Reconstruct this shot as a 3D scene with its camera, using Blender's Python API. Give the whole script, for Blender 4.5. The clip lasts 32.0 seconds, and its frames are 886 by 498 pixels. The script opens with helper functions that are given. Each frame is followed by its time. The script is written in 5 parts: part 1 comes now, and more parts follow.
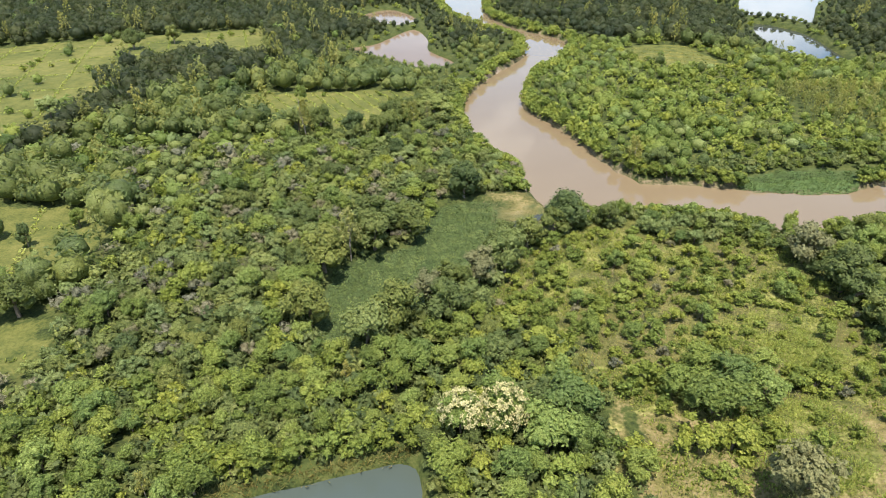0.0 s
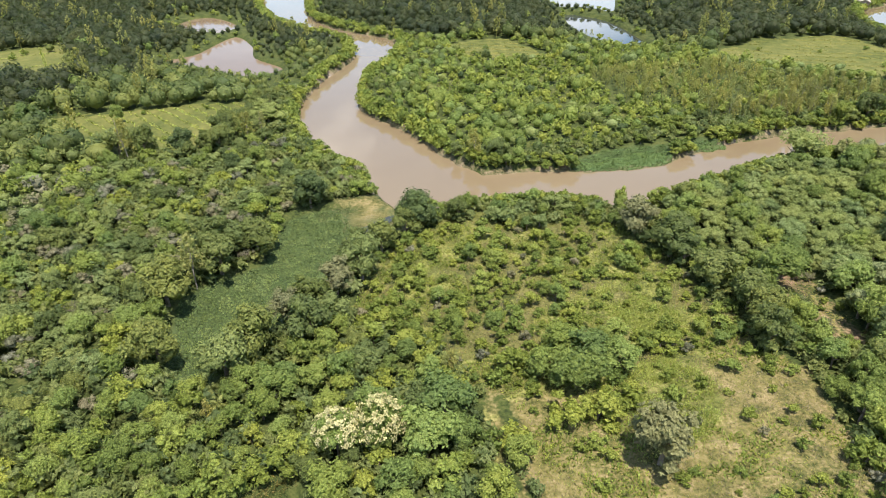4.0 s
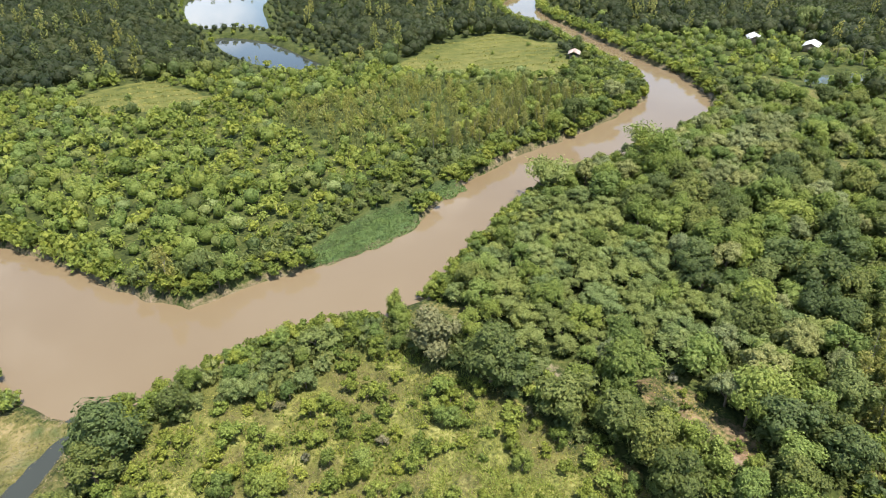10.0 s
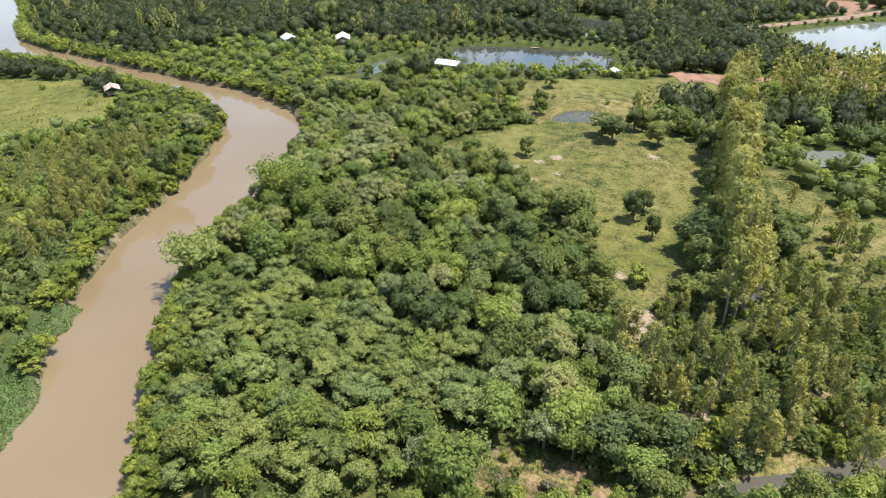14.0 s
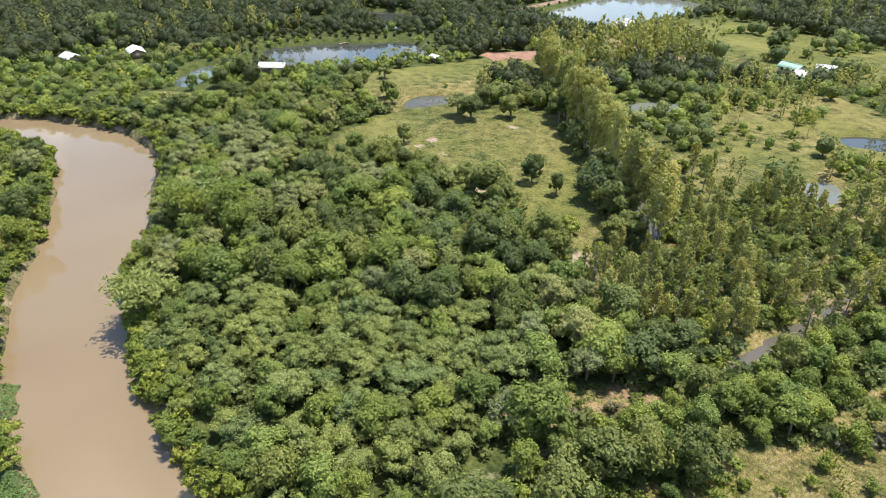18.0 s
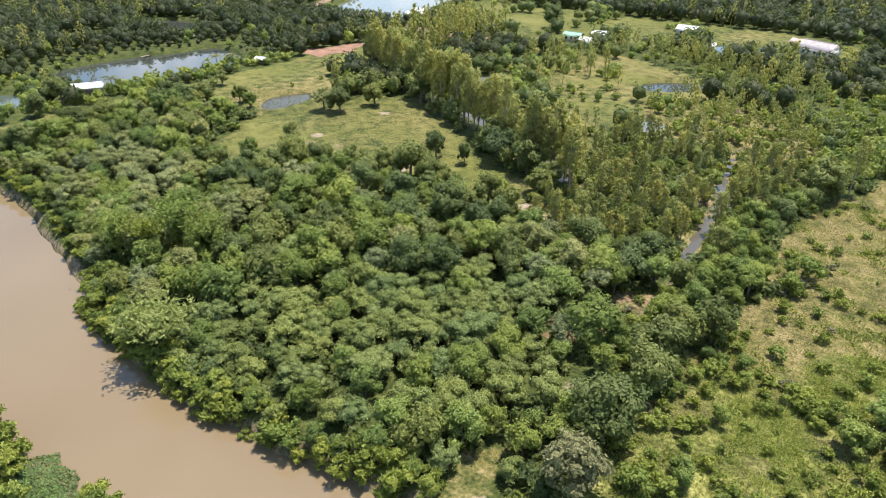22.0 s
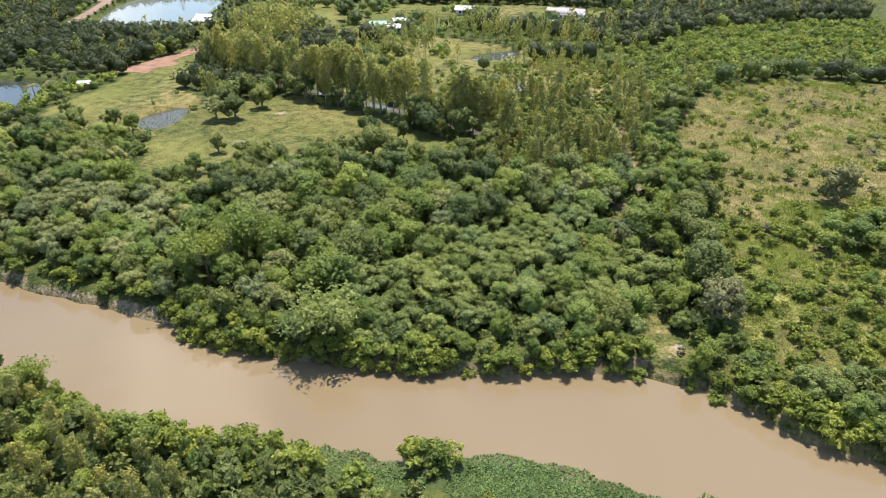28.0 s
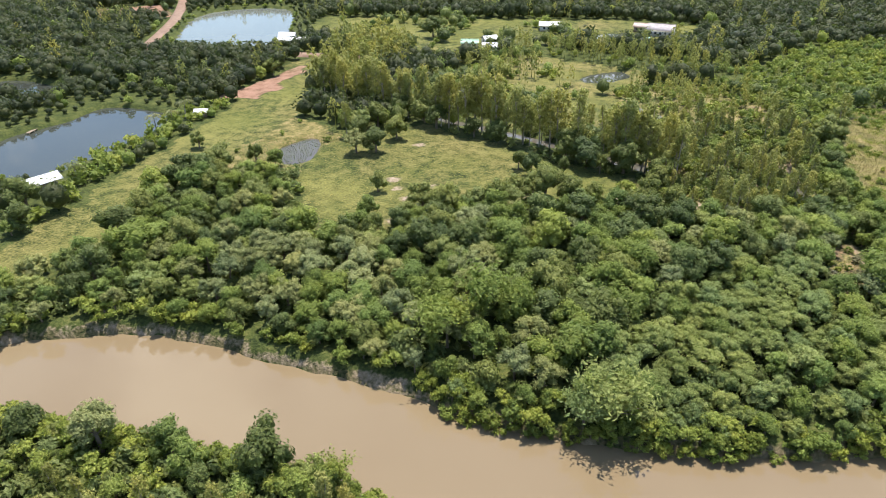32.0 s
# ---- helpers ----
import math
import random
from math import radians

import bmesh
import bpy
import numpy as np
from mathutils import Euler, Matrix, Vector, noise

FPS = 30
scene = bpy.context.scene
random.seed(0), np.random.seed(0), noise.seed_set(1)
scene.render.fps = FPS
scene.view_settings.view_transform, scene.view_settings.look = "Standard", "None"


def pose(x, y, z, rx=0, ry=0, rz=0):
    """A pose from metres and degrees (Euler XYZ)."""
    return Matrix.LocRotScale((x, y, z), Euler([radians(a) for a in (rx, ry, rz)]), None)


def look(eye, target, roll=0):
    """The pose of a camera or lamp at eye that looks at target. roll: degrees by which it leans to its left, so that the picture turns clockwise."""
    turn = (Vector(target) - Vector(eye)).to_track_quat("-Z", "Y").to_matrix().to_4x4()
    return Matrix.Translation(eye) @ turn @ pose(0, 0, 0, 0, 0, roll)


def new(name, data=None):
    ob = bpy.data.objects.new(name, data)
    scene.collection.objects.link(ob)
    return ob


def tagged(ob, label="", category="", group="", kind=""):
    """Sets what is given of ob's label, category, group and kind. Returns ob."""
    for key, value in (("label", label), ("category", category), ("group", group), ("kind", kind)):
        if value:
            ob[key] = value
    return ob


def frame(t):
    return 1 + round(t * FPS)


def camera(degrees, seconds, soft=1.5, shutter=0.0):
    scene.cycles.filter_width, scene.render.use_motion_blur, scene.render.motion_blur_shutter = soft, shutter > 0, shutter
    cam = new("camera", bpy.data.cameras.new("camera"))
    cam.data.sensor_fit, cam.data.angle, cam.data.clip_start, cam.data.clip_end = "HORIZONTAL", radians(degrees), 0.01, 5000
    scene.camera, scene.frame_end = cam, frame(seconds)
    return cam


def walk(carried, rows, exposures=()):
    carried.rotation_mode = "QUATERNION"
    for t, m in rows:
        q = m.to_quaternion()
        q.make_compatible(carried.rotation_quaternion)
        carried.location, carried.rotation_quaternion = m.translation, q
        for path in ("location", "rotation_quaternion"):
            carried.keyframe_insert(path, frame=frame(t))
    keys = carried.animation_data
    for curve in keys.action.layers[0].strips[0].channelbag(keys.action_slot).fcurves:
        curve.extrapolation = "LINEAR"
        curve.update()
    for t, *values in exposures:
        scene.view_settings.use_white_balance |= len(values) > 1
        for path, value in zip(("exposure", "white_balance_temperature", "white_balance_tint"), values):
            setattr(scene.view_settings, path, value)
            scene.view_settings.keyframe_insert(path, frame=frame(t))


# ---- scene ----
cam = camera(68.6, 32.0, soft=0.8)
METRES, EYE, TILT, LEAN, TURN = 272.7, 65.0, 0.0, 0.0, 0.0
ROWS = [
    (0.0, 0.0, 0.0, 0.0, -0.46, -29.74, 0.81),
    (0.5, -0.0001, -0.0, 0.0, -2.3, -29.75, 0.8),
    (1.0, -0.0003, -0.0, 0.0001, -4.55, -29.76, 0.79),
    (1.5, -0.0003, 0.0001, 0.0, -7.08, -29.8, 0.81),
    (2.0, -0.0005, 0.0001, -0.0, -9.26, -29.81, 0.82),
    (2.5, -0.0007, 0.0001, 0.0001, -12.48, -29.83, 0.8),
    (3.0, -0.0009, 0.0002, 0.0001, -15.05, -29.88, 0.8),
    (3.5, -0.0003, 0.0024, -0.0002, -15.09, -29.88, 0.77),
    (5.5, 0.0089, 0.0365, -0.0004, -15.19, -30.01, 0.74),
    (6.0, 0.0126, 0.0496, -0.0005, -15.22, -30.03, 0.72),
    (6.5, 0.0167, 0.064, -0.0007, -15.26, -30.05, 0.73),
    (7.0, 0.021, 0.0796, -0.0006, -15.3, -30.07, 0.71),
    (7.5, 0.0256, 0.096, -0.0008, -15.31, -30.07, 0.71),
    (8.0, 0.0304, 0.1129, -0.0012, -15.35, -30.04, 0.69),
    (8.5, 0.0358, 0.1302, -0.0009, -15.48, -30.06, 0.71),
    (9.0, 0.0417, 0.1472, -0.0007, -26.15, -30.14, 0.72),
    (9.5, 0.0464, 0.1652, -0.0006, -37.03, -30.22, 0.63),
    (10.0, 0.0522, 0.1835, -0.0006, -45.59, -30.29, 0.54),
    (10.5, 0.0594, 0.2014, -0.0007, -53.08, -30.32, 0.45),
    (11.0, 0.0679, 0.219, -0.0009, -59.9, -30.37, 0.32),
    (11.5, 0.0784, 0.2353, -0.0011, -66.77, -30.42, 0.33),
    (12.0, 0.0901, 0.2511, -0.0007, -76.18, -30.46, 0.2),
    (12.5, 0.1001, 0.2639, -0.0005, -80.7, -30.46, 0.1),
    (13.0, 0.1067, 0.2742, -0.0014, -83.18, -30.45, 0.05),
    (13.5, 0.109, 0.2841, -0.0019, -85.65, -30.45, 0.01),
    (14.0, 0.1088, 0.2948, -0.0023, -88.14, -30.47, -0.03),
    (14.5, 0.1078, 0.3075, -0.0027, -90.8, -30.44, -0.11),
    (16.5, 0.1067, 0.369, -0.0034, -102.29, -30.46, -0.28),
    (17.0, 0.1075, 0.386, -0.004, -105.34, -30.44, -0.3),
    (17.5, 0.1091, 0.4036, -0.0046, -108.39, -30.44, -0.31),
    (18.0, 0.1114, 0.4212, -0.005, -111.41, -30.43, -0.31),
    (18.5, 0.1145, 0.4393, -0.0056, -114.4, -30.4, -0.31),
    (19.0, 0.1184, 0.4573, -0.0059, -117.38, -30.4, -0.31),
    (19.5, 0.1231, 0.4751, -0.0062, -120.35, -30.38, -0.31),
    (20.0, 0.1284, 0.4928, -0.0064, -123.32, -30.36, -0.3),
    (20.5, 0.1346, 0.5102, -0.0066, -126.33, -30.35, -0.29),
    (21.0, 0.1416, 0.5273, -0.0067, -129.34, -30.35, -0.27),
    (21.5, 0.1493, 0.5444, -0.0068, -132.34, -30.35, -0.22),
    (22.0, 0.158, 0.5615, -0.0068, -135.36, -30.33, -0.24),
    (22.5, 0.168, 0.5783, -0.0068, -137.79, -30.33, -0.26),
    (23.0, 0.1784, 0.5947, -0.0068, -137.82, -30.33, -0.22),
    (23.5, 0.1894, 0.6107, -0.0066, -138.56, -30.33, -0.18),
    (24.0, 0.2012, 0.6264, -0.0065, -141.49, -30.32, -0.17),
    (24.5, 0.2137, 0.6418, -0.0062, -144.92, -30.32, -0.14),
    (25.0, 0.2266, 0.6564, -0.0062, -148.33, -30.31, -0.11),
    (25.5, 0.2402, 0.6707, -0.0061, -151.74, -30.3, -0.1),
    (27.5, 0.3027, 0.7214, -0.006, -163.56, -30.27, -0.04),
    (28.0, 0.3202, 0.7321, -0.0061, -163.57, -30.28, -0.0),
    (28.5, 0.3387, 0.7409, -0.006, -163.61, -30.27, 0.04),
    (29.0, 0.3583, 0.7465, -0.0062, -163.66, -30.28, 0.08),
    (29.5, 0.3787, 0.7491, -0.0063, -163.69, -30.29, 0.11),
    (30.0, 0.3995, 0.7492, -0.005, -163.7, -30.29, 0.13),
    (30.5, 0.4205, 0.7473, -0.0012, -163.71, -30.29, 0.15),
    (31.0, 0.4415, 0.7439, 0.0035, -163.73, -30.27, 0.16),
    (31.5, 0.4625, 0.7393, 0.0084, -163.76, -30.27, 0.19),
    (32.0, 0.4808, 0.7351, 0.0144, -163.74, -30.27, 0.21),
]
walk(cam, [(t, pose(0, 0, EYE, TILT, LEAN, TURN) @ pose(METRES * x, METRES * y, METRES * z, 90 + pitch, roll, yaw)) for t, x, y, z, yaw, pitch, roll in ROWS])

# ---- light ----
SUN_UP = radians(71)
SUN_TURN = radians(176)
world = bpy.data.worlds.new("sky")
scene.world = world
world.use_nodes = True
wn, wl = world.node_tree.nodes, world.node_tree.links
sky = wn.new("ShaderNodeTexSky")
sky.sky_type, sky.sun_disc, sky.sun_elevation, sky.sun_rotation = "NISHITA", False, SUN_UP, SUN_TURN
sky.dust_density = 0.15
back = wn["Background"]
back.inputs["Strength"].default_value = 0.145
# broken cumulus all over the sky
wco = wn.new("ShaderNodeTexCoord")
wno = wn.new("ShaderNodeTexNoise")
wno.inputs["Scale"].default_value, wno.inputs["Detail"].default_value = 3.2, 6.0
wra = wn.new("ShaderNodeMapRange")
wra.inputs["From Min"].default_value, wra.inputs["From Max"].default_value = 0.55, 0.68
wmx = wn.new("ShaderNodeMix")
wmx.data_type = "RGBA"
wmx.inputs["B"].default_value = (8.0, 8.3, 8.8, 1)
wl.new(wco.outputs["Generated"], wno.inputs["Vector"])
wl.new(wno.outputs["Fac"], wra.inputs["Value"])
wl.new(wra.outputs["Result"], wmx.inputs["Factor"])
wl.new(sky.outputs["Color"], wmx.inputs["A"])
wl.new(wmx.outputs["Result"], back.inputs["Color"])

sun_data = bpy.data.lights.new("sun", "SUN")
sun_data.energy, sun_data.angle, sun_data.color = 5.0, radians(0.6), (1.0, 0.927, 0.862)
sun = new("sun", sun_data)
sun.matrix_basis = look((0, 0, 0), (-math.sin(SUN_TURN) * math.cos(SUN_UP), -math.cos(SUN_TURN) * math.cos(SUN_UP), -math.sin(SUN_UP)))
scene.view_settings.exposure = 0.93


# ---- materials ----
def node_material(name):
    m = bpy.data.materials.new(name)
    m.use_nodes = True
    n, l = m.node_tree.nodes, m.node_tree.links
    return m, n, l, n["Principled BSDF"]


def ramp(n, stops):
    r = n.new("ShaderNodeValToRGB")
    e = r.color_ramp.elements
    while len(e) < len(stops):
        e.new(0.5)
    for k, (at, c) in zip(e, stops):
        k.position, k.color = at, (*c, 1)
    return r


def noise_node(n, l, scale, detail=4, vector=None):
    x = n.new("ShaderNodeTexNoise")
    x.inputs["Scale"].default_value, x.inputs["Detail"].default_value = scale, detail
    if vector is None:
        vector = n.new("ShaderNodeTexCoord").outputs["Object"]
    l.new(vector, x.inputs["Vector"])
    return x.outputs["Fac"]


def mixed(n, l, fac, a, b, blend="MIX"):
    x = n.new("ShaderNodeMix")
    x.data_type, x.blend_type = "RGBA", blend
    for socket, value in (("Factor", fac), ("A", a), ("B", b)):
        if isinstance(value, (int, float)):
            x.inputs[socket].default_value = value
        elif isinstance(value, tuple):
            x.inputs[socket].default_value = (*value, 1)
        else:
            l.new(value, x.inputs[socket])
    return x.outputs["Result"]


def calc(n, l, op, a, b=None, c=None):
    x = n.new("ShaderNodeMath")
    x.operation = op
    for k, v in enumerate((a, b, c)):
        if v is None:
            continue
        if isinstance(v, (int, float)):
            x.inputs[k].default_value = v
        else:
            l.new(v, x.inputs[k])
    return x.outputs[0]


def leaf_material(name, dark, mid, bright, rough=0.55, thin=0.25, gap=0.405):
    """Foliage: each plant has a tint of its own, each leaf spray a little shade of its own."""
    m, n, l, p = node_material(name)
    tint = n.new("ShaderNodeAttribute")
    tint.attribute_name = "tint"
    one = n.new("ShaderNodeObjectInfo").outputs["Random"]
    who = calc(n, l, "FRACT", calc(n, l, "ADD", one, tint.outputs["Fac"]))
    leaf = n.new("ShaderNodeNewGeometry").outputs["Random Per Island"]
    mix_fac = calc(n, l, "MULTIPLY_ADD", leaf, 0.34, calc(n, l, "MULTIPLY", who, 0.66))
    r = ramp(n, ((0.0, dark), (0.5, mid), (1.0, bright)))
    l.new(mix_fac, r.inputs["Fac"])
    # leaflets within a spray: light and dark flecks and a rough relief
    place = n.new("ShaderNodeNewGeometry").outputs["Position"]
    fleck = noise_node(n, l, 5.4, 3, place)
    f = n.new("ShaderNodeMapRange")
    f.inputs["From Min"].default_value, f.inputs["From Max"].default_value = 0.36, 0.64
    f.inputs["To Min"].default_value, f.inputs["To Max"].default_value = 0.55, 1.45
    l.new(fleck, f.inputs["Value"])
    grey = n.new("ShaderNodeCombineColor")
    for ch in ("Red", "Green", "Blue"):
        l.new(f.outputs["Result"], grey.inputs[ch])
    leafy = mixed(n, l, 1.0, r.outputs["Color"], grey.outputs["Color"], "MULTIPLY")
    # some plants lean to blue-green, others to yellow-green
    hue = ramp(n, ((0.1, (0.93, 1.0, 1.14)), (0.5, (1.0, 1.0, 1.0)), (0.9, (1.03, 1.01, 0.92))))
    l.new(calc(n, l, "FRACT", calc(n, l, "MULTIPLY", who, 7.31)), hue.inputs["Fac"])
    leafy = mixed(n, l, 1.0, leafy, hue.outputs["Color"], "MULTIPLY")
    l.new(leafy, p.inputs["Base Color"])
    relief = n.new("ShaderNodeBump")
    relief.inputs["Strength"].default_value, relief.inputs["Distance"].default_value = 0.9, 0.12
    l.new(fleck, relief.inputs["Height"])
    l.new(relief.outputs["Normal"], p.inputs["Normal"])
    p.inputs["Roughness"].default_value = rough
    p.inputs["Specular IOR Level"].default_value = 0.2
    t = n.new("ShaderNodeBsdfTranslucent")
    l.new(mixed(n, l, 0.35, leafy, (0.17, 0.27, 0.04)), t.inputs["Color"])
    s = n.new("ShaderNodeMixShader")
    s.inputs["Fac"].default_value = thin
    l.new(p.outputs["BSDF"], s.inputs[1])
    l.new(t.outputs["BSDF"], s.inputs[2])
    if not gap:
        l.new(s.outputs["Shader"], n["Material Output"].inputs["Surface"])
        return m
    # gaps between the leaflets of a spray
    gaps = calc(n, l, "GREATER_THAN", noise_node(n, l, 5.2, 2, place), gap)
    clear = n.new("ShaderNodeBsdfTransparent")
    cut = n.new("ShaderNodeMixShader")
    l.new(gaps, cut.inputs["Fac"])
    l.new(clear.outputs["BSDF"], cut.inputs[1])
    l.new(s.outputs["Shader"], cut.inputs[2])
    l.new(cut.outputs["Shader"], n["Material Output"].inputs["Surface"])
    return m


LEAF = {
    "broad": leaf_material("leaf_broad", (0.108, 0.1474, 0.03932), (0.1978, 0.248, 0.0572), (0.3142, 0.3487, 0.07865), 0.6, 0.46),
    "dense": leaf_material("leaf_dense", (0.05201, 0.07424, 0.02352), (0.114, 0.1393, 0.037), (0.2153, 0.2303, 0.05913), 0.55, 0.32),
    # darker copy of leaf_dense for far woods, cloud shade put into its colour
    "deep": leaf_material("leaf_shade_toned_woods", (0.02206, 0.0305, 0.0125), (0.04229, 0.05229, 0.01874), (0.07354, 0.08192, 0.02856), 0.55, 0.28),
    "feather": leaf_material("leaf_feather", (0.1563, 0.193, 0.06388), (0.2377, 0.2785, 0.08722), (0.3315, 0.3568, 0.1142), 0.65, 0.46),
    "pale": leaf_material("leaf_pale", (0.1441, 0.1638, 0.06318), (0.2382, 0.2515, 0.09243), (0.3447, 0.3393, 0.1287), 0.65, 0.36),
    "euc": leaf_material("leaf_eucalyptus", (0.207, 0.2148, 0.0644), (0.3204, 0.3092, 0.08694), (0.459, 0.4035, 0.1191), 0.6, 0.52),
    "shrub": leaf_material("leaf_shrub", (0.1025, 0.1337, 0.02615), (0.1931, 0.2302, 0.04094), (0.3136, 0.3279, 0.06141), 0.6, 0.38),
    "grey": leaf_material("leaf_grey", (0.106, 0.105, 0.0528), (0.165, 0.156, 0.0858), (0.235, 0.215, 0.132), 0.75, 0.2),
    "silver": leaf_material("leaf_silver", (0.1118, 0.1191, 0.05236), (0.1634, 0.1644, 0.07392), (0.2193, 0.2122, 0.1001), 0.75, 0.25),
    "bamboo": leaf_material("leaf_bamboo", (0.128, 0.1661, 0.03146), (0.2221, 0.2552, 0.05038), (0.3433, 0.3443, 0.08184), 0.55, 0.4),
    "palm": leaf_material("leaf_palm", (0.0687, 0.08, 0.0212), (0.114, 0.13, 0.0318), (0.195, 0.18, 0.053), 0.4, 0.2),
    "grass": leaf_material("leaf_grass", (0.1395, 0.1376, 0.0324), (0.2185, 0.186, 0.0504), (0.3348, 0.2465, 0.09), 0.7, 0.35, gap=0),
    "turf": leaf_material("leaf_turf", (0.146, 0.158, 0.035), (0.237, 0.228, 0.056), (0.356, 0.292, 0.0933), 0.7, 0.38, gap=0),
    "hyacinth": leaf_material("leaf_hyacinth", (0.0642, 0.105, 0.03), (0.0963, 0.15, 0.042), (0.139, 0.195, 0.06), 0.55, 0.3, gap=0),
    "straw": leaf_material("leaf_straw", (0.19, 0.225, 0.042), (0.27, 0.3, 0.06), (0.37, 0.375, 0.095), 0.7, 0.4, gap=0),
    # darker than leaf_shrub: the shade of thicket gaps is in its colour
    "under": leaf_material("leaf_undergrowth_gap_shade", (0.06273, 0.08452, 0.02724), (0.1255, 0.151, 0.04445), (0.2197, 0.2355, 0.07169), 0.6, 0.38),
    "seed": leaf_material("leaf_seed_grass", (0.15, 0.118, 0.06), (0.24, 0.19, 0.105), (0.34, 0.27, 0.16), 0.8, 0.35, gap=0),
    "weed": leaf_material("leaf_weed", (0.063, 0.0907, 0.0254), (0.0982, 0.131, 0.0363), (0.147, 0.181, 0.0544), 0.65, 0.25, gap=0),
    "blossom": leaf_material("petal_cream", (0.3, 0.275, 0.12), (0.42, 0.39, 0.19), (0.52, 0.49, 0.27), 0.75, 0.2),
}


def bark_material(name, a, b):
    m, n, l, p = node_material(name)
    r = ramp(n, ((0.3, a), (0.7, b)))
    l.new(noise_node(n, l, 3.0, 6), r.inputs["Fac"])
    l.new(r.outputs["Color"], p.inputs["Base Color"])
    p.inputs["Roughness"].default_value = 0.9
    return m


BARK = bark_material("bark_brown", (0.1, 0.075, 0.05), (0.22, 0.18, 0.13))
BARK_PALE = bark_material("bark_pale", (0.2, 0.17, 0.13), (0.36, 0.32, 0.26))


def ground_material():
    m, n, l, p = node_material("ground_cover")
    at = n.new("ShaderNodeAttribute")
    at.attribute_name = "cover"
    sep = n.new("ShaderNodeSeparateColor")
    l.new(at.outputs["Color"], sep.inputs["Color"])
    red = n.new("ShaderNodeAttribute")
    red.attribute_name = "red_soil"
    co = n.new("ShaderNodeTexCoord").outputs["Object"]
    big, mid, fine = noise_node(n, l, 0.035, 5, co), noise_node(n, l, 0.3, 6, co), noise_node(n, l, 1.7, 9, co)
    lush = ramp(n, ((0.36, (0.02, 0.03, 0.009)), (0.5, (0.05, 0.064, 0.016)), (0.64, (0.09, 0.095, 0.028))))
    l.new(calc(n, l, "MULTIPLY_ADD", fine, 0.5, calc(n, l, "MULTIPLY", mid, 0.5)), lush.inputs["Fac"])
    dry = ramp(n, ((0.36, (0.07, 0.072, 0.02)), (0.5, (0.15, 0.13, 0.045)), (0.64, (0.25, 0.195, 0.095))))
    l.new(calc(n, l, "MULTIPLY_ADD", fine, 0.45, calc(n, l, "MULTIPLY", mid, 0.55)), dry.inputs["Fac"])
    soil = ramp(n, ((0.3, (0.129, 0.0874, 0.0532)), (0.7, (0.236, 0.179, 0.118))))
    l.new(mid, soil.inputs["Fac"])
    weed = ramp(n, ((0.3, (0.038, 0.057, 0.0198)), (0.7, (0.0646, 0.0874, 0.0304))))
    l.new(mid, weed.inputs["Fac"])
    crop = ramp(n, ((0.38, (0.05, 0.066, 0.016)), (0.5, (0.105, 0.11, 0.028)), (0.62, (0.158, 0.15, 0.046))))
    l.new(calc(n, l, "MULTIPLY_ADD", big, 0.4, calc(n, l, "MULTIPLY_ADD", mid, 0.3, calc(n, l, "MULTIPLY", fine, 0.3))), crop.inputs["Fac"])
    clay = ramp(n, ((0.3, (0.182, 0.103, 0.0684)), (0.7, (0.274, 0.167, 0.118))))
    l.new(mid, clay.inputs["Fac"])

    def worn(mask):
        # ragged edges where one cover meets another
        x = n.new("ShaderNodeMapRange")
        x.inputs["From Min"].default_value, x.inputs["From Max"].default_value = 0.3, 0.72
        l.new(calc(n, l, "ADD", mask, calc(n, l, "MULTIPLY", calc(n, l, "SUBTRACT", calc(n, l, "MULTIPLY_ADD", mid, 0.5, calc(n, l, "MULTIPLY", fine, 0.5)), 0.5), 1.3)), x.inputs["Value"])
        return x.outputs["Result"]

    c = mixed(n, l, worn(sep.outputs["Green"]), lush.outputs["Color"], dry.outputs["Color"])
    c = mixed(n, l, worn(at.outputs["Alpha"]), c, crop.outputs["Color"])
    pale = n.new("ShaderNodeAttribute")
    pale.attribute_name = "straw"
    straw = ramp(n, ((0.34, (0.11, 0.12, 0.03)), (0.5, (0.22, 0.225, 0.06)), (0.66, (0.33, 0.31, 0.11))))
    l.new(calc(n, l, "MULTIPLY_ADD", fine, 0.6, calc(n, l, "MULTIPLY", mid, 0.4)), straw.inputs["Fac"])
    c = mixed(n, l, worn(pale.outputs["Fac"]), c, straw.outputs["Color"])
    c = mixed(n, l, worn(sep.outputs["Blue"]), c, weed.outputs["Color"])
    c = mixed(n, l, worn(sep.outputs["Red"]), c, soil.outputs["Color"])
    c = mixed(n, l, worn(red.outputs["Fac"]), c, clay.outputs["Color"])
    bare = n.new("ShaderNodeAttribute")
    bare.attribute_name = "sand"
    sand = ramp(n, ((0.3, (0.19, 0.145, 0.1)), (0.7, (0.31, 0.25, 0.18))))
    l.new(fine, sand.inputs["Fac"])
    c = mixed(n, l, worn(bare.outputs["Fac"]), c, sand.outputs["Color"])
    l.new(c, p.inputs["Base Color"])
    p.inputs["Roughness"].default_value = 0.95
    p.inputs["Specular IOR Level"].default_value = 0.15
    bump = n.new("ShaderNodeBump")
    bump.inputs["Strength"].default_value, bump.inputs["Distance"].default_value = 0.8, 0.5
    l.new(fine, bump.inputs["Height"])
    l.new(bump.outputs["Normal"], p.inputs["Normal"])
    return m


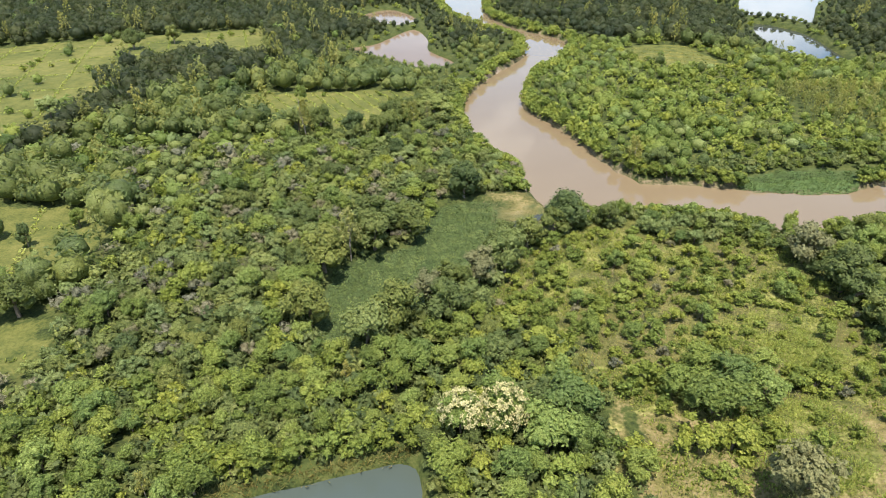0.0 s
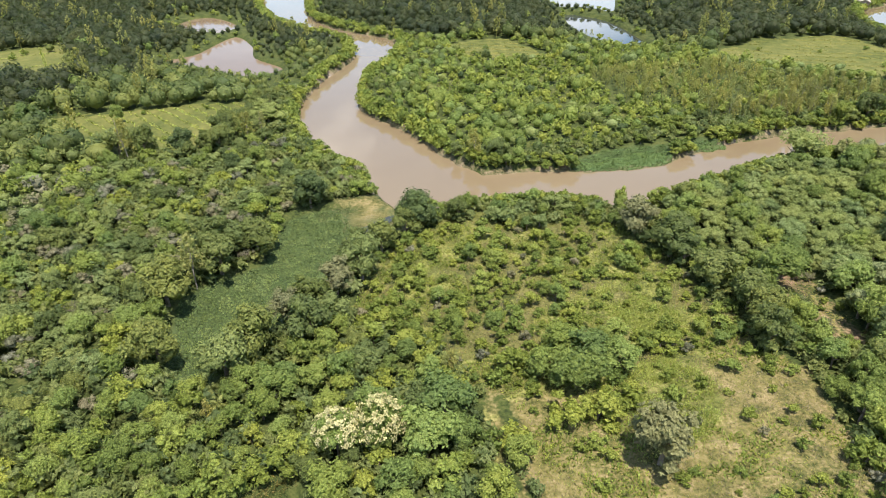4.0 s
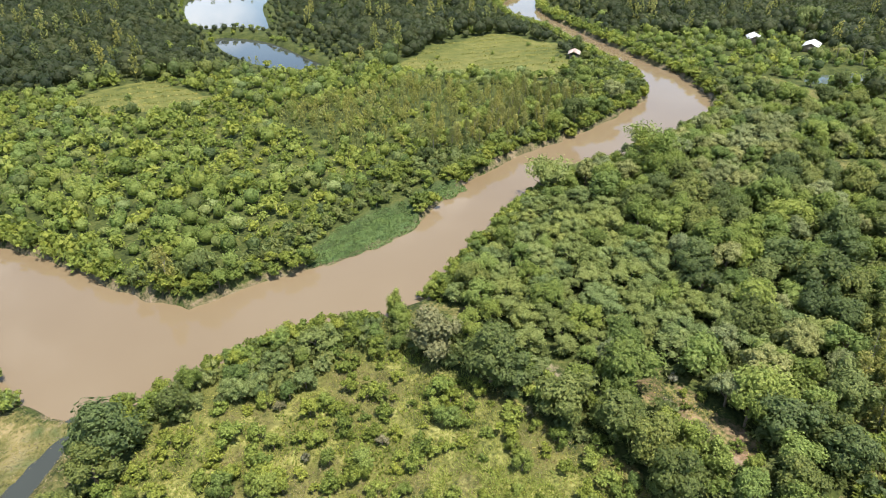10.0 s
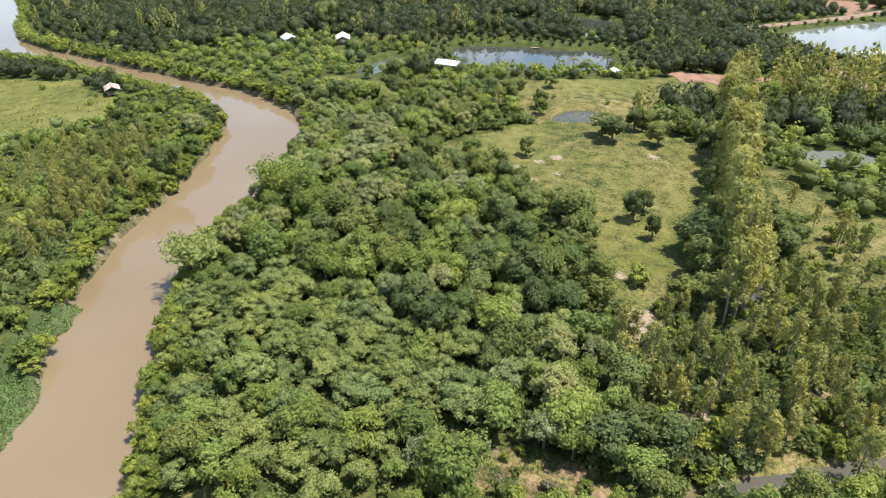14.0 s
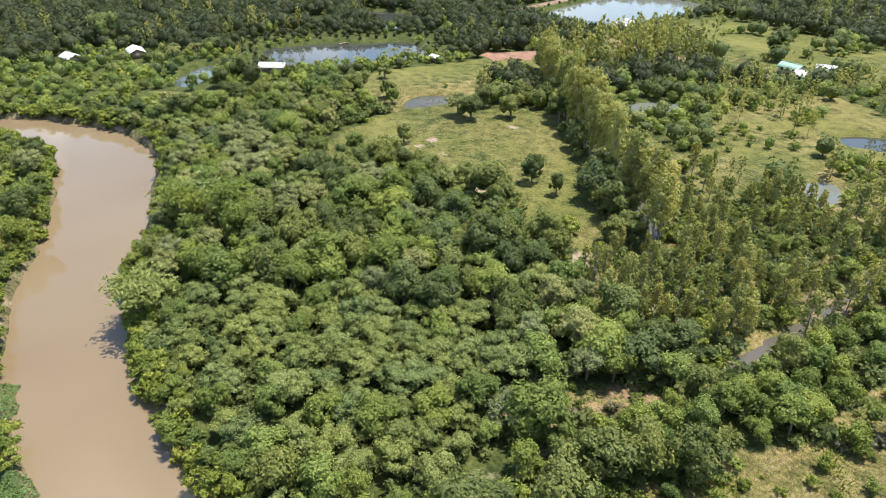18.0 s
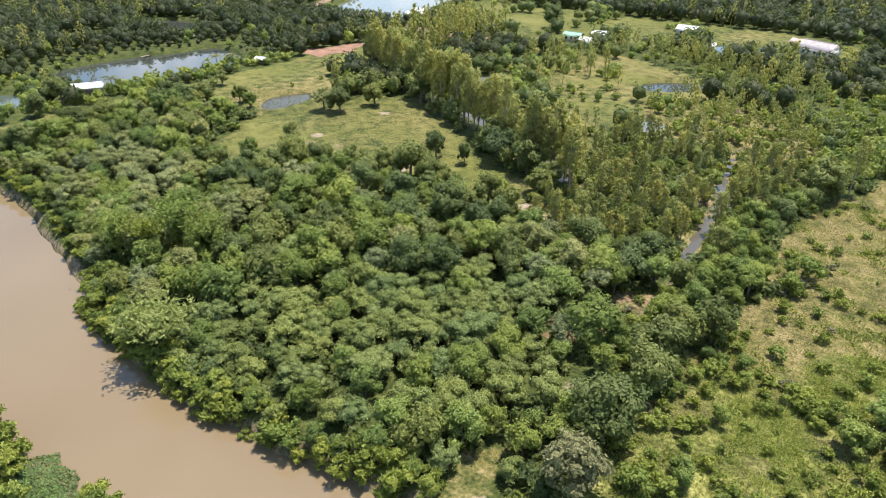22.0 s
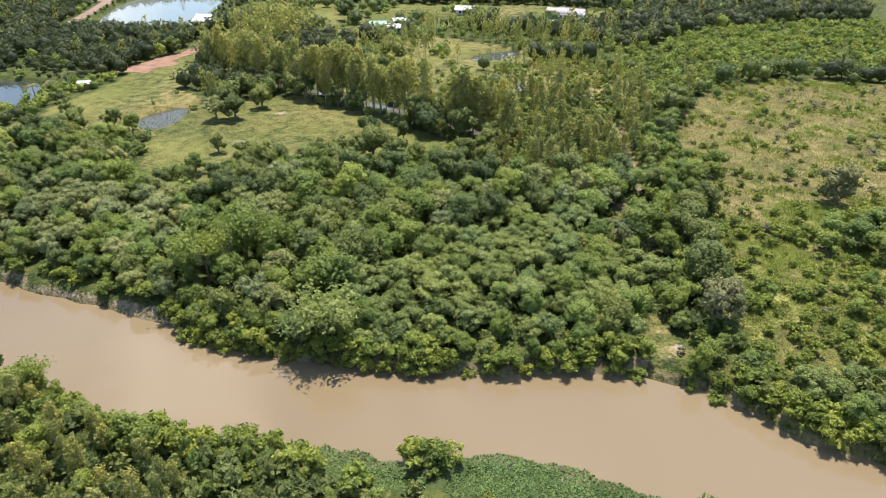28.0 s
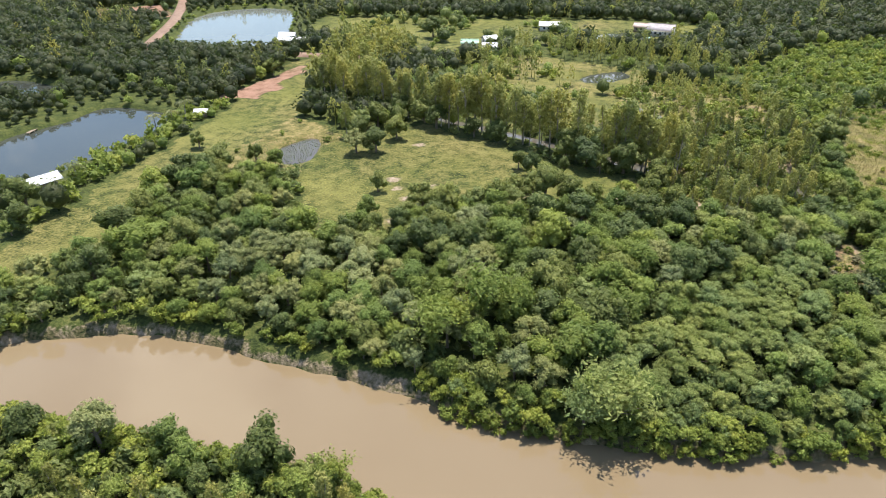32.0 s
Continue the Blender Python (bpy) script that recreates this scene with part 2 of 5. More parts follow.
def water_material(name, a, b, rough, ripple, scale=0.02, gloss=0.5):
    m, n, l, p = node_material(name)
    r = ramp(n, ((0.3, a), (0.7, b)))
    l.new(noise_node(n, l, scale, 4), r.inputs["Fac"])
    l.new(r.outputs["Color"], p.inputs["Base Color"])
    p.inputs["Roughness"].default_value = rough
    p.inputs["IOR"].default_value = 1.33
    p.inputs["Specular IOR Level"].default_value = gloss
    bump = n.new("ShaderNodeBump")
    bump.inputs["Strength"].default_value, bump.inputs["Distance"].default_value = ripple, 0.1
    l.new(noise_node(n, l, 0.8, 3), bump.inputs["Height"])
    l.new(bump.outputs["Normal"], p.inputs["Normal"])
    return m


def plain_material(name, a, b, rough=0.6, scale=1.0, metal=0.0):
    m, n, l, p = node_material(name)
    r = ramp(n, ((0.3, a), (0.7, b)))
    l.new(noise_node(n, l, scale, 6), r.inputs["Fac"])
    l.new(r.outputs["Color"], p.inputs["Base Color"])
    p.inputs["Roughness"].default_value, p.inputs["Metallic"].default_value = rough, metal
    return m


GROUND = ground_material()
RIVER_WATER = water_material("silty_river_water", (0.155, 0.1145, 0.065), (0.181, 0.139, 0.083), 0.02, 0.012, gloss=0.75)
POND_DARK = water_material("dark_pond_water", (0.03, 0.035, 0.03), (0.05, 0.055, 0.045), 0.012, 0.015, gloss=0.5)
POND_BROWN = water_material("brown_pond_water", (0.15, 0.105, 0.065), (0.19, 0.14, 0.092), 0.06, 0.04, gloss=0.22)
POND_PALE = water_material("pale_pond_water", (0.105, 0.115, 0.1), (0.13, 0.14, 0.12), 0.06, 0.04, gloss=0.3)
POND_MUD = water_material("muddy_ditch_water", (0.07, 0.064, 0.05), (0.092, 0.084, 0.068), 0.1, 0.04)
POND_GREEN = water_material("green_pond_water", (0.05, 0.065, 0.055), (0.068, 0.084, 0.07), 0.06, 0.04)
ROAD_CLAY = plain_material("red_clay_road", (0.14, 0.085, 0.058), (0.23, 0.155, 0.108), 0.95, 0.4)
ROOF_WHITE = plain_material("white_sheet_roof", (0.5, 0.51, 0.51), (0.66, 0.66, 0.65), 0.45, 0.7)
ROOF_GREY = plain_material("grey_tile_roof", (0.2, 0.18, 0.18), (0.3, 0.27, 0.27), 0.7, 0.9)
ROOF_GREEN = plain_material("green_sheet_roof", (0.16, 0.28, 0.2), (0.24, 0.38, 0.28), 0.5, 0.8)
ROOF_RUST = plain_material("rusty_sheet_roof", (0.3, 0.2, 0.15), (0.42, 0.36, 0.32), 0.7, 1.2)
WALL_PALE = plain_material("plastered_wall", (0.5, 0.47, 0.42), (0.66, 0.63, 0.58), 0.85, 0.9)
WALL_WOOD = plain_material("weathered_boards", (0.18, 0.13, 0.09), (0.3, 0.24, 0.18), 0.9, 1.5)
GLASS_DARK = plain_material("window_dark", (0.02, 0.025, 0.03), (0.04, 0.045, 0.05), 0.1, 1.0)

# ---- plan ----
# river centre line: x, y, width
RIVER = [(26, 620, 20), (20, 520, 24), (15, 434, 26), (17, 378, 19), (33, 337, 15), (47, 314, 19), (47, 296, 19), (42, 276, 16),
         (26, 246, 16), (18, 215, 20), (20, 195, 25), (25, 178, 29), (31.5, 159, 24), (35, 146, 29), (44, 140, 21), (60, 137, 20), (78, 131, 22),
         (100, 134, 16), (118, 139, 18), (145, 141.5, 19), (160, 139, 20), (177, 138, 20), (204, 138.5, 23), (220, 143, 20),
         (237, 158, 18), (252, 183, 16), (278, 227, 14), (299, 268, 20), (322, 292, 19), (362, 312, 16), (420, 350, 18), (520, 400, 18)]
# still waters: level, material, label, outline
PONDS = [
    (-1.6, POND_GREEN, "still grey-green pond under bank trees", [(-38, 44), (-32, 51), (-26, 54.5), (-19, 56.5), (-10, 59), (-5, 60), (-3, 55), (-6, 46), (-20, 40)]),
    (-1.5, POND_BROWN, "brown oxbow pond mirroring the sky", [(-42, 300), (-30, 308), (-14, 340), (-6, 318), (-5, 294), (6, 271), (-2, 261), (-12, 264), (-24, 280)]),
    (-1.42, POND_BROWN, "shallow muddy pond in the woods", [(-43, 379), (-28, 398), (-12, 366), (-24, 350)]),
    (-1.5, POND_DARK, "wide dark pond reflecting clouds", [(178, 352), (164, 366), (190, 430), (225, 470), (245, 430), (216, 390), (186, 338)]),
    (-1.5, POND_DARK, "narrow marshy pond with reeds", [(160, 340), (147, 303), (148, 272), (162, 258), (168, 282), (172, 318)]),
    (-1.2, POND_PALE, "large pale fish pond with straight banks", [(344, -70), (368, -132), (332, -156), (299, -98), (296, -70), (331, -63)]),
    (-1.4, POND_DARK, "dark pond mirroring clouds beside the village", [(308, 84), (312, 60), (306, 42), (303, 24), (280, 24), (272, 34), (274, 66), (280, 80)]),
    (-1.2, POND_DARK, "small dark pond among trees", [(150, -51), (149, -59), (137, -69), (132, -61), (142, -50)]),
    (-0.9, POND_PALE, "milky shallow pond between eucalyptus trees", [(131, -21), (124, -22), (119, -12), (123, -9), (128, -15)]),
    (-0.9, POND_PALE, "pale green pond behind a hedge", [(195, -9), (194, -25), (187, -26), (185, -8)]),
    (-1.0, POND_GREEN, "green garden pond beside houses", [(160, -126), (141, -139), (134, -123), (149, -112)]),
    (-0.9, POND_MUD, "shallow flooded hollow at the edge of the meadow", [(227, 46), (222, 33), (217, 36), (214, 50), (219, 54)]),
    (-0.8, POND_DARK, "small round pit filled with water", [(153.6, 55), (155, 56.5), (156.5, 55.2), (155.2, 53.6)]),
    (-1.2, POND_GREEN, "shallow marsh pool behind the grass strip", [(263, 116), (272, 108), (284, 102), (292, 106), (284, 114), (272, 120)]),
    (-1.2, POND_DARK, "small woodland pond in shade", [(372, 26), (362, 6), (332, 12), (332, 28)]),
    (-1.2, POND_DARK, "small pond mirroring sky in the woods", [(366, 62), (362, 46), (344, 48), (346, 62)]),
]
DITCH = [(122, 31, 4), (144, 22, 4), (170, 12, 4), (190, 6, 3)]
DITCH_MUD = [(79, 84, 0.6), (80.5, 72, 0.6), (82, 58, 0.8), (84.5, 45, 2.2), (86, 37, 2.4), (90, 20.6, 2.6), (96.5, 0, 2.2), (101, -18, 1.6)]
BACKWATER = [(-17, 81), (-21, 88), (-20, 107), (-13, 112.5), (-5.5, 116), (-3, 126), (1, 134.5), (12, 137), (22, 135), (24, 129.5), (15, 122), (11, 115.5), (3.6, 105), (-4, 96), (-11, 90.5)]
MUD_CHANNEL = [(11, 121.5, 1.6), (13.5, 124.5, 2.6), (18.5, 128, 2.2), (23, 131, 1.3), (27, 133.5, 1.3)]
PATH = [(84, 48, 0.5), (82, 58, 0.6), (80.3, 72, 0.6), (78.8, 85, 0.7), (78.6, 91, 1.4)]
WEED_MATS = [[(72, 146), (77, 142), (86, 140.5), (97, 141), (101, 144), (102, 149), (95, 151), (84, 149)],
             [(104, 150), (109, 146.5), (116, 145.5), (121, 148), (116, 151)], [(8, 236), (13, 238), (11, 244), (6, 243)]]
ROADS = [[(470, 10), (391, -15), (369, -29), (342, -44), (300, -54), (253, -58), (236, -62), (222, -72)], [(342, -44), (368, -101), (394, -146), (430, -200)]]

ZONES = [
    ("pad", [(271, 6), (267, -14), (262, -44), (258, -42), (256, -13), (255, 4)]),
    ("strip", [(262, 128), (255, 114), (254, 99), (262, 16), (270, -50), (251, -56), (247, -50), (236, 21), (238, 43), (238, 83), (232, 106), (240, 126), (250, 132)]),
    ("hedge", [(272, 90), (278, 63), (274, 30), (268, 10), (260, 16), (260, 60), (254, 105)]),
    ("meadow", [(194, 90), (212, 64), (214, 44), (206, 22), (190, 16), (176, 22), (150, 31), (126, 40), (119, 52), (128, 58), (144, 54), (156, 63), (170, 66), (180, 86)]),
    ("crop", [(177, 235), (212, 252), (250, 247), (251, 212), (234, 200), (230, 188), (205, 185), (198, 200)]),
    ("crop", [(77, 285), (106, 290), (114, 250), (97, 246), (78, 262)]),
    ("crop", [(118, -164), (91, -171), (91, -138), (114, -139)]),
    ("rice", [(-260, 270), (-182, 317), (-88, 343), (-71, 280), (-106, 274), (-134, 258), (-116, 220), (-115, 183), (-160, 170), (-260, 190)]),
    ("rice", [(-130, 136), (-78, 138), (-73, 124), (-72, 106), (-120, 100)]),
    ("rice", [(-90, 93), (-66, 91), (-65, 72), (-90, 70)]),
    ("rows", [(-72, 227), (-16, 228), (-5, 226), (-14, 194), (-23, 181), (-59, 199)]),
    ("clearing", [(80.5, 119), (82, 109), (77, 106.5), (73, 112), (75, 118)]),
    ("bankbelt", [(22, 124), (30, 121), (44, 117), (60, 114), (70, 108), (78, 112), (76, 119), (60, 128), (30, 133)]),
    ("tallgrass", [(48, 86), (53, 91), (58, 85), (61, 77), (57, 71), (52, 74)]),
    ("tallgrass", [(47, 70), (56, 70), (57, 60), (50, 53), (43, 56)]),
    ("track", [(23, 70), (25, 69), (22, 52), (15, 32), (12.5, 33), (19.5, 54)]),
    ("scrub", [(22, 119), (30, 121), (53, 117), (70, 110), (68, 92), (70, 78), (62, 66), (40, 62), (26, 66), (20, 82), (9, 92), (12, 106)]),
    ("drygrass", [(70, 78), (70, 66), (70, 40), (76, 10), (60, -37), (34, -52), (-8, -54), (0, 20), (24, 52), (26, 66), (40, 62)]),
    ("darkband", [(82, 8), (77, 14), (71, 40), (71, 66), (71, 78), (69.5, 92), (71, 108), (62, 114), (68, 118), (78, 112), (77, 92), (79, 69)]),
    ("soilgap", [(90, 81), (90, 72), (86, 62), (80.5, 60), (79.5, 70), (81, 82), (85, 85)]),
    ("row", [(116, 39), (143, 31), (175, 20), (215, 6), (238, -2), (236, -8), (214, 0), (173, 14), (141, 25), (114, 33)]),
    ("hedgewood", [(186, 14), (181, 0), (170, -1), (160, 0), (156, -2), (156, -13), (166, -18), (183, -30), (200, -32), (206, -6), (202, 10)]),
    ("grass", [(140, 16), (190, 4), (206, -6), (206, -20), (185, -34), (150, -38), (134, -28), (128, -6), (126, 20)]),
    ("euc", [(84, 52), (103, 59), (121, 55), (121, 38), (136, 18), (128, -8), (140, -34), (116, -52), (86, -42), (80, 12)]),
    ("tallwood", [(225, -6), (240, -8), (256, -62), (238, -84), (222, -70)]),
    ("eucline", [(186, -84), (150, -76), (118, -66), (92, -54), (88, -74), (112, -88), (150, -94), (184, -100)]),
    ("pondmeadow", [(206, -22), (196, -58), (184, -84), (150, -78), (120, -70), (128, -46), (140, -34), (150, -38), (185, -34)]),
    ("orchard", [(111, -50), (90, -80), (60, -125), (-30, -180), (-90, -140), (-10, -62), (36, -58), (62, -36), (77, 4), (82, 0), (84, -44)]),
    ("village", [(232, -64), (245, -85), (296, -105), (296, -140), (230, -150), (141, -172), (104, -165), (106, -118), (182, -96), (200, -60)]),
    ("bare", [(440, -116), (404, -146), (377, -114), (416, -94)]),
    ("light", [(204, 104), (183, 92), (165, 98), (150, 91), (147, 107), (160, 117), (171, 122), (184, 122), (196, 116)]),
    ("feathery", [(128, 118), (122, 100), (117, 86), (106, 76), (92, 80), (83, 92), (79, 110), (82, 121), (98, 127), (112, 127), (124, 128)]),
    ("forest", [(76, 122), (76, 88), (90, 52), (122, 56), (146, 58), (180, 90), (196, 90), (236, 60), (244, 126), (226, 134), (212, 126), (150, 132), (100, 128)]),
    ("wetgrass", [(238, 64), (237, 18), (228, 20), (212, 32), (208, 54), (222, 64)]),
    ("wetedge", [(232, 60), (212, 64), (194, 90), (232, 106)]),
    ("eucnorth", [(114, 220), (162, 216), (182, 190), (196, 160), (156, 153), (135, 156), (116, 178), (107, 194)]),
    ("north", [(40, 160), (60, 148), (200, 150), (236, 172), (230, 186), (176, 236), (150, 262), (60, 310), (50, 270), (34, 230)]),
    ("leftbank", [(26, 139), (8, 140), (-8, 126), (-24, 112), (-26, 84), (-70, 64), (-66, 104), (-72, 140), (-115, 180), (-20, 178), (6, 186)]),
    ("near", [(-90, 30), (-66, 72), (-26, 86), (-14, 80), (9, 92), (20, 82), (26, 66), (24, 52), (0, 20), (-40, -20)]),
    ("outskirts", [(330, 150), (300, 90), (262, 100), (240, 128), (262, 178), (280, 210)]),
]
# the stretch of country that the walk looks over
SEEN = [(-110, 40), (-310, 460), (-40, 560), (210, 530), (430, 390), (530, 110), (525, -150), (330, -240), (140, -320), (-20, -290), (-20, -60), (-60, 20)]
NEARBY = [(-62, 46), (-66, 120), (-40, 190), (10, 240), (30, 170), (60, 152), (235, 190), (262, 120), (236, 40), (110, -10), (40, -20), (20, 40)]


def smooth(pts, step=2.0, closed=False):
    """A Catmull-Rom curve through the points, sampled every step metres."""
    p = np.array(pts, float)
    n = len(p)
    out = []
    for i in range(n if closed else n - 1):
        a, b, c, d = (p[(i + k) % n] if closed else p[min(max(i + k, 0), n - 1)] for k in (-1, 0, 1, 2))
        m = max(2, int(np.hypot(*(c - b)[:2]) / step))
        for u in np.arange(m) / m:
            out.append(0.5 * (2 * b + (c - a) * u + (2 * a - 5 * b + 4 * c - d) * u * u + (3 * b - a - 3 * c + d) * u ** 3))
    if not closed:
        out.append(p[-1])
    return np.array(out)


def line_gap(P, line):
    """Distance to the edge of a band along a line of x, y, width; negative inside."""
    d = np.full(len(P), 1e9)
    for x, y, w in line:
        np.minimum(d, np.hypot(P[:, 0] - x, P[:, 1] - y) - w / 2, out=d)
    return d


def area_gap(P, ring):
    """Signed distance to a closed outline; negative inside."""
    d = np.full(len(P), 1e18)
    inside = np.zeros(len(P), bool)
    x, y = P[:, 0], P[:, 1]
    for (ax, ay), (bx, by) in zip(ring, np.roll(ring, -1, axis=0)):
        ex, ey = bx - ax, by - ay
        u = np.clip(((x - ax) * ex + (y - ay) * ey) / (ex * ex + ey * ey + 1e-12), 0, 1)
        np.minimum(d, (x - ax - u * ex) ** 2 + (y - ay - u * ey) ** 2, out=d)
        if ay != by:
            inside ^= ((ay > y) != (by > y)) & (x < ex * (y - ay) / (by - ay) + ax)
    return np.where(inside, -1, 1) * np.sqrt(d)


def step_up(a, b, v):
    u = np.clip((v - a) / (b - a), 0, 1)
    return u * u * (3 - 2 * u)


def lumps(P, size, seed):
    """Smooth random lumps between 0 and 1 of about that size."""
    q = P[:, :2] / size + seed * 17.3
    i = np.floor(q).astype(np.int64)
    f = q - i
    f = f * f * (3 - 2 * f)

    def h(a, b):
        v = np.sin(a * 127.1 + b * 311.7 + seed * 74.7) * 43758.5453
        return v - np.floor(v)

    a, b = i[:, 0], i[:, 1]
    top = h(a, b) * (1 - f[:, 0]) + h(a + 1, b) * f[:, 0]
    low = h(a, b + 1) * (1 - f[:, 0]) + h(a + 1, b + 1) * f[:, 0]
    return top * (1 - f[:, 1]) + low * f[:, 1]


RIVER_LINE = smooth(RIVER, 2.5)
DITCH_LINE, MUD_LINE, CHANNEL_LINE = smooth(DITCH), smooth(DITCH_MUD), smooth(MUD_CHANNEL, 0.8)
PATH_LINE = smooth(PATH, 1.0)
POND_RINGS = [smooth(r, 3, True) for _, _, _, r in PONDS]
BACK_RING = smooth(BACKWATER, 3, True)
MAT_RINGS = [smooth(r, 2, True) for r in WEED_MATS]
ZONE_RINGS = [(k, np.array(r, float)) for k, r in ZONES]


def river_gap(P):
    return line_gap(P, RIVER_LINE) + (lumps(P, 5, 3) - 0.5) * 1.6 + (lumps(P, 2.2, 9) - 0.5) * 0.8


def height(P):
    z = (lumps(P, 60, 1) - 0.5) * 0.7 + (lumps(P, 14, 2) - 0.5) * 0.5 + (lumps(P, 4, 5) - 0.5) * 0.25
    flat = step_up(0, 12, river_gap(P))
    z = z * flat
    z = -5 + (z + 5) * step_up(-3, 2.2, river_gap(P))
    for (level, *_), ring in zip(PONDS, POND_RINGS):
        s = step_up(-2, 1.5, area_gap(P, ring))
        z = 2.5 * level + (z - 2.5 * level) * s
    s = step_up(-2, 2.5, area_gap(P, BACK_RING))
    z = np.where(s < 1, -1.5 + (np.maximum(z, -2.2) + 1.5) * s, z)
    for ring in MAT_RINGS:
        s = step_up(-1.2, 0.6, area_gap(P, ring))
        z = np.where(s < 1, -1.85 + (z + 1.85) * s, z)
    for line, deep in ((DITCH_LINE, 2.0), (MUD_LINE, 1.3), (CHANNEL_LINE, 2.4)):
        s = step_up(-1.5, 1.2, line_gap(P, line))
        z = np.minimum(z, -deep + (z + deep) * s)
    return z


def zone_of(P):
    kind = np.full(len(P), "far", dtype="<U12")
    left = np.ones(len(P), bool)
    wob = P + np.stack([(lumps(P, 7, 11) - 0.5) * 5, (lumps(P, 7, 12) - 0.5) * 5], 1)
    for k, ring in ZONE_RINGS:
        hit = left & (area_gap(wob, ring) < 0)
        kind[hit] = k
        left &= ~hit
    return kind


# ---- mesh tools ----
def mesh_of(name, V, faces, material, tint=None):
    """A mesh from vertices and face arrays (each of one corner count)."""
    me = bpy.data.meshes.new(name)
    faces = [np.asarray(f, np.int32) for f in faces if len(f)]
    loops = np.concatenate([f.ravel() for f in faces])
    total = np.concatenate([np.full(len(f), f.shape[1], np.int32) for f in faces])
    me.vertices.add(len(V))
    me.vertices.foreach_set("co", np.asarray(V, np.float32).ravel())
    me.loops.add(len(loops))
    me.loops.foreach_set("vertex_index", loops)
    me.polygons.add(len(total))
    me.polygons.foreach_set("loop_start", np.concatenate([[0], np.cumsum(total)[:-1]]).astype(np.int32))
    me.polygons.foreach_set("loop_total", total)
    if tint is not None:
        at = me.attributes.new("tint", "FLOAT", "POINT")
        at.data.foreach_set("value", np.asarray(tint, np.float32))
    me.update(calc_edges=True)
    if material:
        me.materials.append(material)
    return me


def part(name, me, parent, label=""):
    ob = new(name, me)
    ob.parent = parent
    return tagged(ob, label)


OCTA = (np.array([(1, 0, 0), (0, 1, 0), (-1, 0, 0), (0, -1, 0), (0, 0, 1), (0, 0, -1)], float),
        np.array([(0, 1, 4), (1, 2, 4), (2, 3, 4), (3, 0, 4), (1, 0, 5), (2, 1, 5), (3, 2, 5), (0, 3, 5)]))
ICO = []


def ico():
    if not ICO:
        bm = bmesh.new()
        bmesh.ops.create_icosphere(bm, subdivisions=1, radius=1)
        ICO.append((np.array([v.co[:] for v in bm.verts]), np.array([[v.index for v in f.verts] for f in bm.faces])))
        bm.free()
    return ICO[0]


def merge(models):
    """Join (V, quads, tris) models."""
    V, Q, T, k = [], [], [], 0
    for v, q, t in models:
        V.append(v)
        Q.append(np.asarray(q, int).reshape(-1, 4) + k)
        T.append(np.asarray(t, int).reshape(-1, 3) + k)
        k += len(v)
    return np.concatenate(V), np.concatenate(Q), np.concatenate(T)


def sprays(rng, at, normal, size, slim=0.55):
    """Folded leaf sprays, one quad each, lying across the given normals."""
    n = len(at)
    side = np.cross(normal, rng.normal(size=(n, 3)))
    side /= np.linalg.norm(side, axis=1, keepdims=True) + 1e-9
    along = np.cross(normal, side)
    s = size * rng.uniform(0.7, 1.35, (n, 1))
    a = at - along * s * 0.5
    b = at + side * s * slim * 0.5 - normal * s * 0.14
    c = at + along * s * 0.5 - normal * s * 0.1
    d = at - side * s * slim * 0.5 - normal * s * 0.14
    V = np.stack([a, b, c, d], 1).reshape(-1, 3)
    return V, np.arange(n * 4).reshape(-1, 4), np.zeros((0, 3), int)


def unit(v):
    return v / (np.linalg.norm(v, axis=-1, keepdims=True) + 1e-9)


def crown(rng, rx, rz, zc, lobes, count, leaf, spread=0.5, core=True, low=-0.35, slim=0.55, lump=(0.22, 0.42)):
    """A lobed crown: leaf sprays over the skins of many rounded lobes, with dark leafy cores inside."""
    d = unit(rng.normal(size=(lobes, 3)))
    d[:, 2] = np.where(d[:, 2] < low, -d[:, 2] * 0.6, d[:, 2])
    where = d * rng.uniform(0.38, 0.82, (lobes, 1)) * np.array([rng.uniform(0.85, 1.1), rng.uniform(0.85, 1.1), 1.0])
    rad = rng.uniform(*lump, lobes)
    m = int(count * 1.9)
    k = rng.choice(lobes, m, p=rad ** 2 / (rad ** 2).sum())
    u = unit(rng.normal(size=(m, 3)))
    u[:, 2] = np.where(u[:, 2] < -0.3, -u[:, 2], u[:, 2])
    p = where[k] + u * (rad[k] * rng.uniform(0.72, 1.12, m))[:, None]
    near = np.linalg.norm(p[:, None] - where[None], axis=2) / rad[None]
    near[np.arange(m), k] = 9
    keep = near.min(1) > 0.7
    p, u = p[keep][:count], u[keep][:count]
    nrm = unit(u + unit(p) * 0.35 + np.array([0, 0, 0.3]) + rng.normal(size=p.shape) * spread)
    size = np.array([rx, rx, rz])
    models = [sprays(rng, p * size + [0, 0, zc], nrm, leaf, slim)]
    if core:
        iv, it = OCTA
        for w, r in zip(where, rad):
            models.append(((w + iv * r * 0.86) * size + [0, 0, zc], np.zeros((0, 4), int), it))
    return merge(models)


